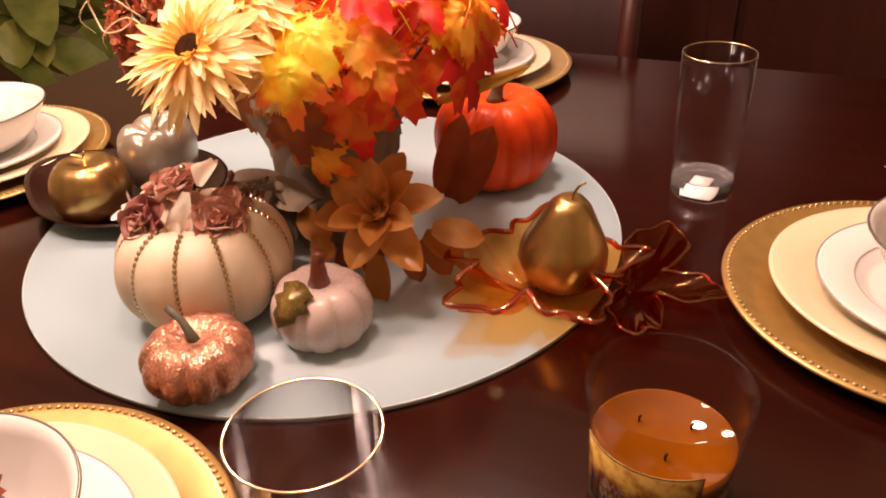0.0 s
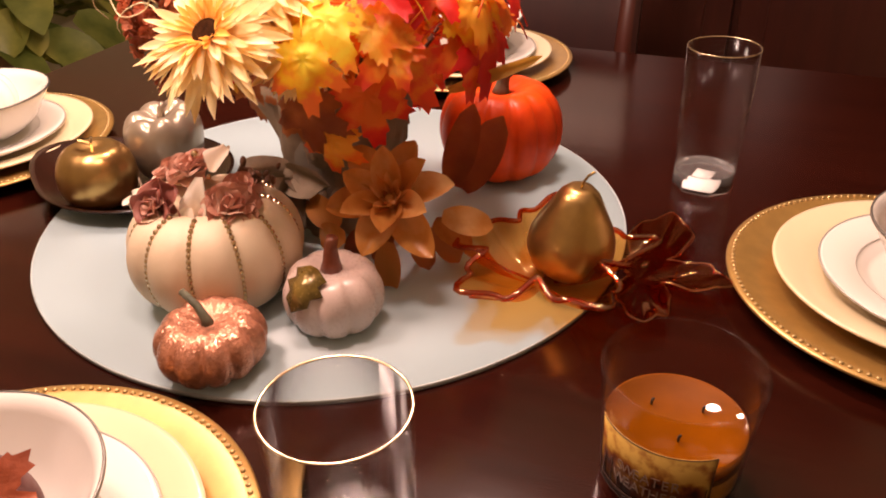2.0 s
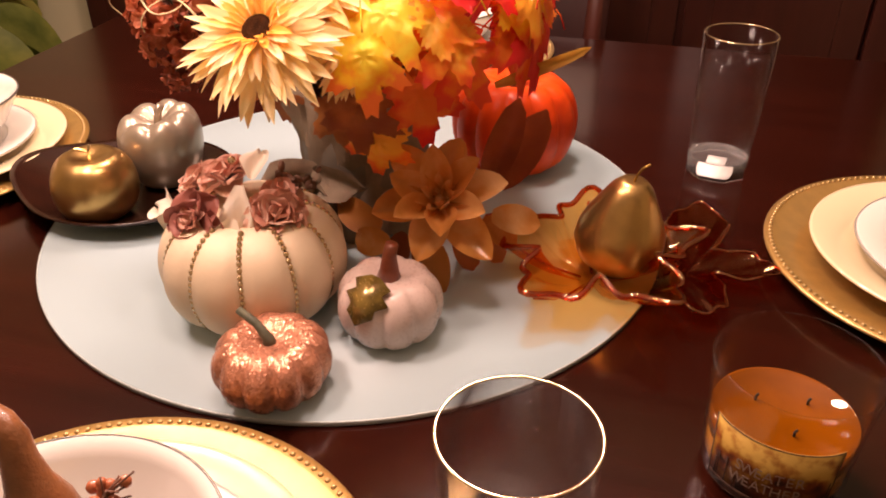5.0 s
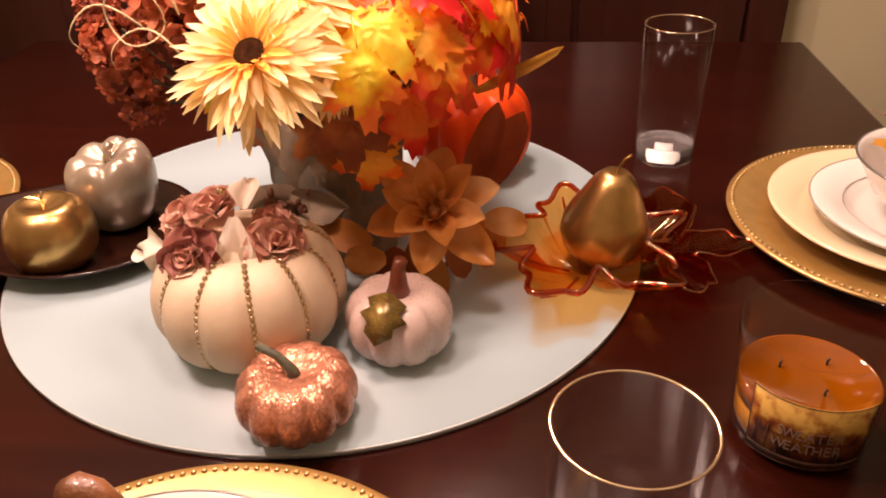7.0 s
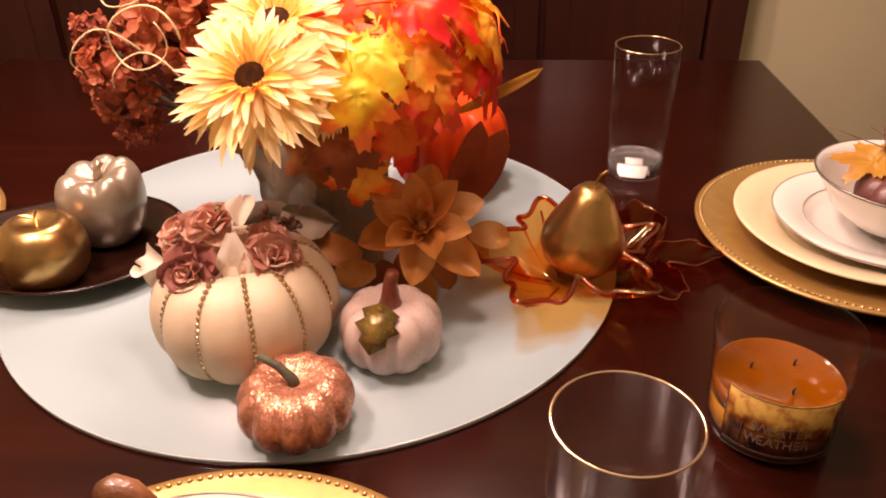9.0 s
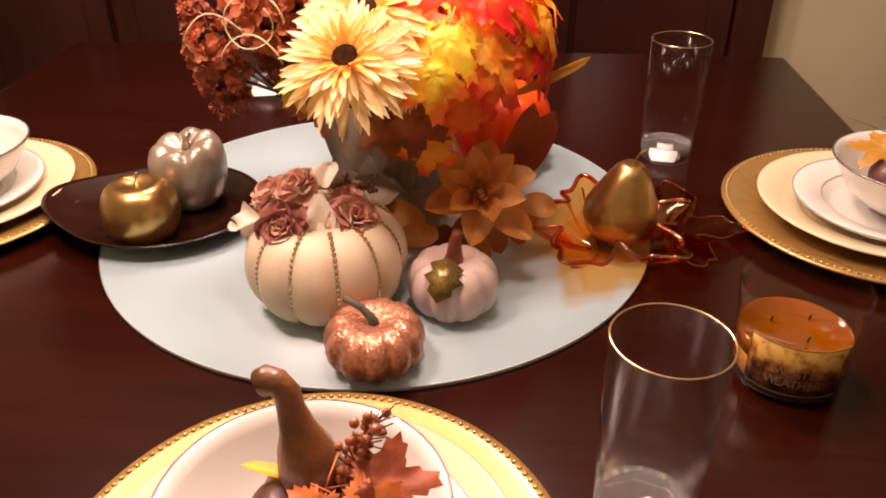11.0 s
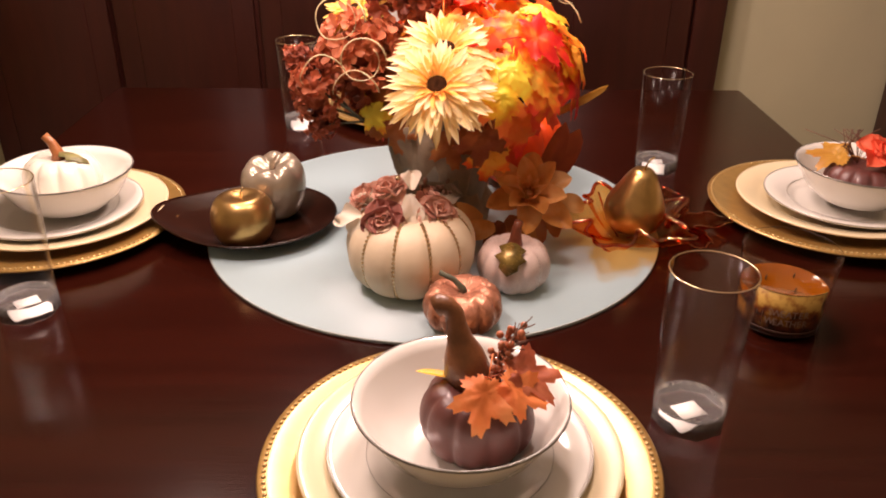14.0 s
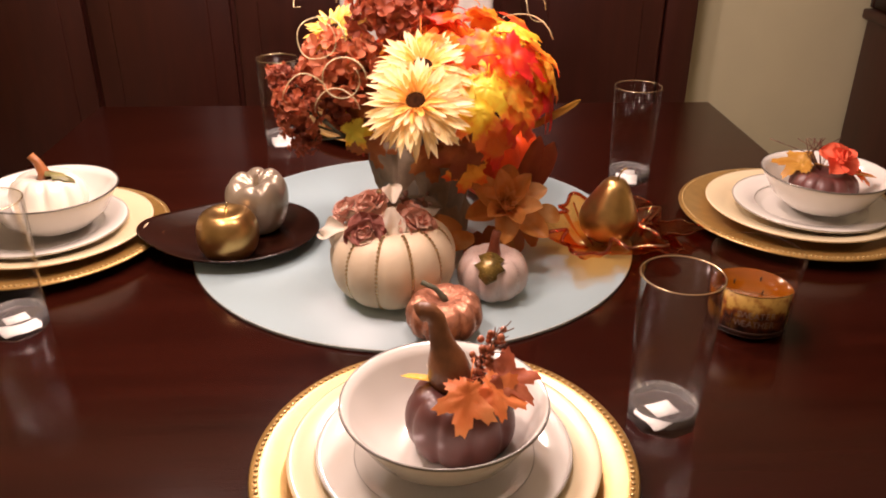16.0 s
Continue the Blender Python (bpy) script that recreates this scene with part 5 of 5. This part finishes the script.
def tan_flower():
    p = thing("cloth_magnolia", pose(0.120, -0.095, SZ), "tan cloth magnolia with brown leaves, lying by the vase", "flower")
    w = lambda q, n, s=0: under(p, aim(q, n, s))
    rnd = random.Random(4)
    heart = part("blossom", ball(0.009, n=10), "tan_petal", p, at=w((0.115, -0.105, 0.835), (0.05, -0.66, 0.74), 12))
    for n, l, wd, tilt in ((6, 0.056, 0.034, 2), (6, 0.045, 0.028, -30), (9, 0.027, 0.010, -54), (8, 0.017, 0.006, -70)):
        for i in range(n):
            part("petal", petal(l * rnd.uniform(0.9, 1.1), wd, 0.75, 0.16, 10, 4, 1.0), "tan_petal", heart, at=pose(0, 0, 0, 0, 0, 360 * i / n + tilt * 3) @ pose(0.004, 0, 0, rnd.uniform(-12, 12), tilt + rnd.uniform(-8, 8), 0))
    part("stem", tube([(0.0, 0.012, 0.078), (0.004, 0.02, 0.05), (0.002, 0.03, 0.004)], 0.003, 6), "twig", p)
    for q, n, s, l, mt in (((0.115, -0.115, 0.80), (0, -1, 0.2), -90, 0.05, "brown_leaf"), ((0.085, -0.105, 0.80), (-0.3, -0.9, 0.2), -110, 0.05, "brown_leaf"), ((0.06, -0.10, 0.80), (-0.2, -0.8, 0.4), 170, 0.055, "brown_leaf"), ((0.155, -0.09, 0.82), (0.5, -0.6, 0.5), -20, 0.05, "tan_petal"), ((0.145, -0.085, 0.81), (0.6, -0.6, 0.4), -40, 0.045, "tan_petal"), ((0.125, -0.08, 0.80), (0.3, -0.9, 0.3), -75, 0.045, "brown_leaf"), ((0.10, -0.085, 0.80), (0.0, -0.9, 0.3), -100, 0.045, "brown_leaf"), ((0.14, -0.075, 0.80), (0.5, -0.8, 0.3), -60, 0.045, "brown_leaf"), ((0.075, -0.12, 0.80), (-0.4, -0.8, 0.3), 200, 0.05, "tan_petal")):
        part("leaf", petal(l, l * 0.55, 0.3, -0.15, 7, 2, 0.7), mt, p, at=w(q, n, s))
    for base, tip, wd in (((0.138, -0.022, 0.818), (0.1655, -0.0396, 0.9036), 0.032), ((0.142, -0.008, 0.806), (0.1867, -0.0238, 0.8893), 0.040)):
        ax = (Vector(tip) - Vector(base)).normalized()
        nz = (Vector((0.3, -0.8, 0.3)) - ax * Vector((0.3, -0.8, 0.3)).dot(ax)).normalized()
        m = Matrix((ax, nz.cross(ax), nz)).transposed().to_4x4()
        m.translation = base
        part("leaf", petal((Vector(tip) - Vector(base)).length, wd, 0.35, -0.05, 9, 3, 0.7), "rust_leaf", p, "large dark rust leaf", at=under(p, m))
    return p


tan_flower()


# ---- pumpkins in the bowls ----
def gourd_pumpkin():
    p = thing("brown_pumpkin", pose(0.036, -0.490, BOWL_Z, 0, 0, 0), "dark brown pumpkin with gourd stem, leaves and berries in bowl", "pumpkin")
    part("pumpkin_body", pumpkin(0.046, 0.064, 9, 0.09, 0.12, power=0.5), "maroon_skin", p)
    z = 0.056
    part("gourd_stem", tube([(-0.006, 0.010, z - 0.004), (-0.008, 0.012, z + 0.010), (-0.011, 0.014, z + 0.024), (-0.014, 0.016, z + 0.036), (-0.017, 0.018, z + 0.048), (-0.019, 0.020, z + 0.058), (-0.024, 0.021, z + 0.064), (-0.030, 0.021, z + 0.065), (-0.033, 0.021, z + 0.063)], 0.0155, 20, None, lambda s: 0.50 + 0.72 * math.exp(-((s - 0.14) / 0.20) ** 2) + 0.10 * math.exp(-((s - 0.92) / 0.08) ** 2)), "gourd", p, "glossy brown gourd-shaped stem")
    for q, n, s, sz, mt in (((0.005, -0.023, 0.0750), (0.02, -0.56, 0.83), -104, 0.052, "salmon_leaf"), ((0.030, -0.006, 0.0755), (0.30, -0.30, 0.90), -25, 0.058, "rust_petal"), ((0.022, -0.020, 0.0740), (0.20, -0.45, 0.86), -42, 0.046, "salmon_leaf")):
        part("maple_leaf", maple_leaf(sz, 0.16, 7), mt, p, at=aim(q, n, s) @ Matrix.Translation((-0.3 * sz, 0, 0)))
    part("pointed_leaf", petal(0.040, 0.012, 0.4, 0.0, 7, 2, 0.6), "yellow_leaf", p, at=pose(-0.010, 0.006, z + 0.004, 10, -4, 168))
    part("pointed_leaf", petal(0.025, 0.014, 0.4, 0.1, 7, 2, 0.6), "ivory_petal", p, at=pose(-0.008, 0.004, z + 0.006, 0, -20, 150))
    rnd = random.Random(9)
    spray = part("berry_spray", tube([(0.008, 0.006, z), (0.018, 0.010, z + 0.02), (0.030, 0.014, z + 0.045)], 0.0011, 6), "twig", p, "spray of rust berries and twigs")
    berry = mesh("berry", ball(1.0, n=8))
    for k in range(56):
        s = rnd.uniform(0.15, 1.0)
        part("berry", berry, "rust_berry", spray, at=pose(0.008 + 0.022 * s + rnd.gauss(0, 0.0052), 0.006 + 0.008 * s + rnd.gauss(0, 0.005), z + 0.045 * s + rnd.gauss(0, 0.003)) @ Matrix.Scale(rnd.uniform(0.0022, 0.0036), 4))
    for k in range(26):
        s = rnd.uniform(0.3, 1.0)
        o = Vector((0.008 + 0.022 * s, 0.006 + 0.008 * s, z + 0.045 * s))
        part("twig", tube([o, o + Vector((rnd.uniform(-0.006, 0.014), rnd.gauss(0, 0.007), rnd.uniform(0.003, 0.014)))], 0.0005, 5), "twig", spray)
    return p


gourd_pumpkin()


def flower_pumpkin():
    p = thing("maroon_pumpkin", pose(0.584, 0.018, BOWL_Z), "dark maroon pumpkin with a coral flower and leaves in a bowl", "pumpkin")
    part("pumpkin_body", pumpkin(0.047, 0.052, 11, 0.12, 0.14, power=0.55), "maroon_skin", p)
    rose(p, aim((0.008, -0.006, 0.062), (0.05, -0.55, 0.82)), 0.068, "coral_petal", "coral_flower", 2)
    part("maple_leaf", maple_leaf(0.064, 0.25, 8), "straw_leaf", p, "dull yellow cloth leaf", at=aim((-0.008, 0.006, 0.056), (-0.15, -0.35, 0.92), 175))
    part("pointed_leaf", petal(0.045, 0.022, 0.4, 0.05, 7, 2, 0.6), "tan_petal", p, at=pose(0.020, -0.008, 0.048, -8, 8, -15))
    part("maple_leaf", maple_leaf(0.045, 0.4, 3), "orange_leaf", p, at=aim((0.030, -0.012, 0.052), (0.4, -0.4, 0.8), -20))
    rnd = random.Random(2)
    for k in range(14):
        part("twig", tube([(-0.004, 0.010, 0.045), (-0.012 + rnd.gauss(0, 0.012), 0.012, 0.068), (-0.014 + rnd.gauss(0, 0.022), 0.014, 0.092)], 0.0006, 5), "twig", p)
    return p


flower_pumpkin()
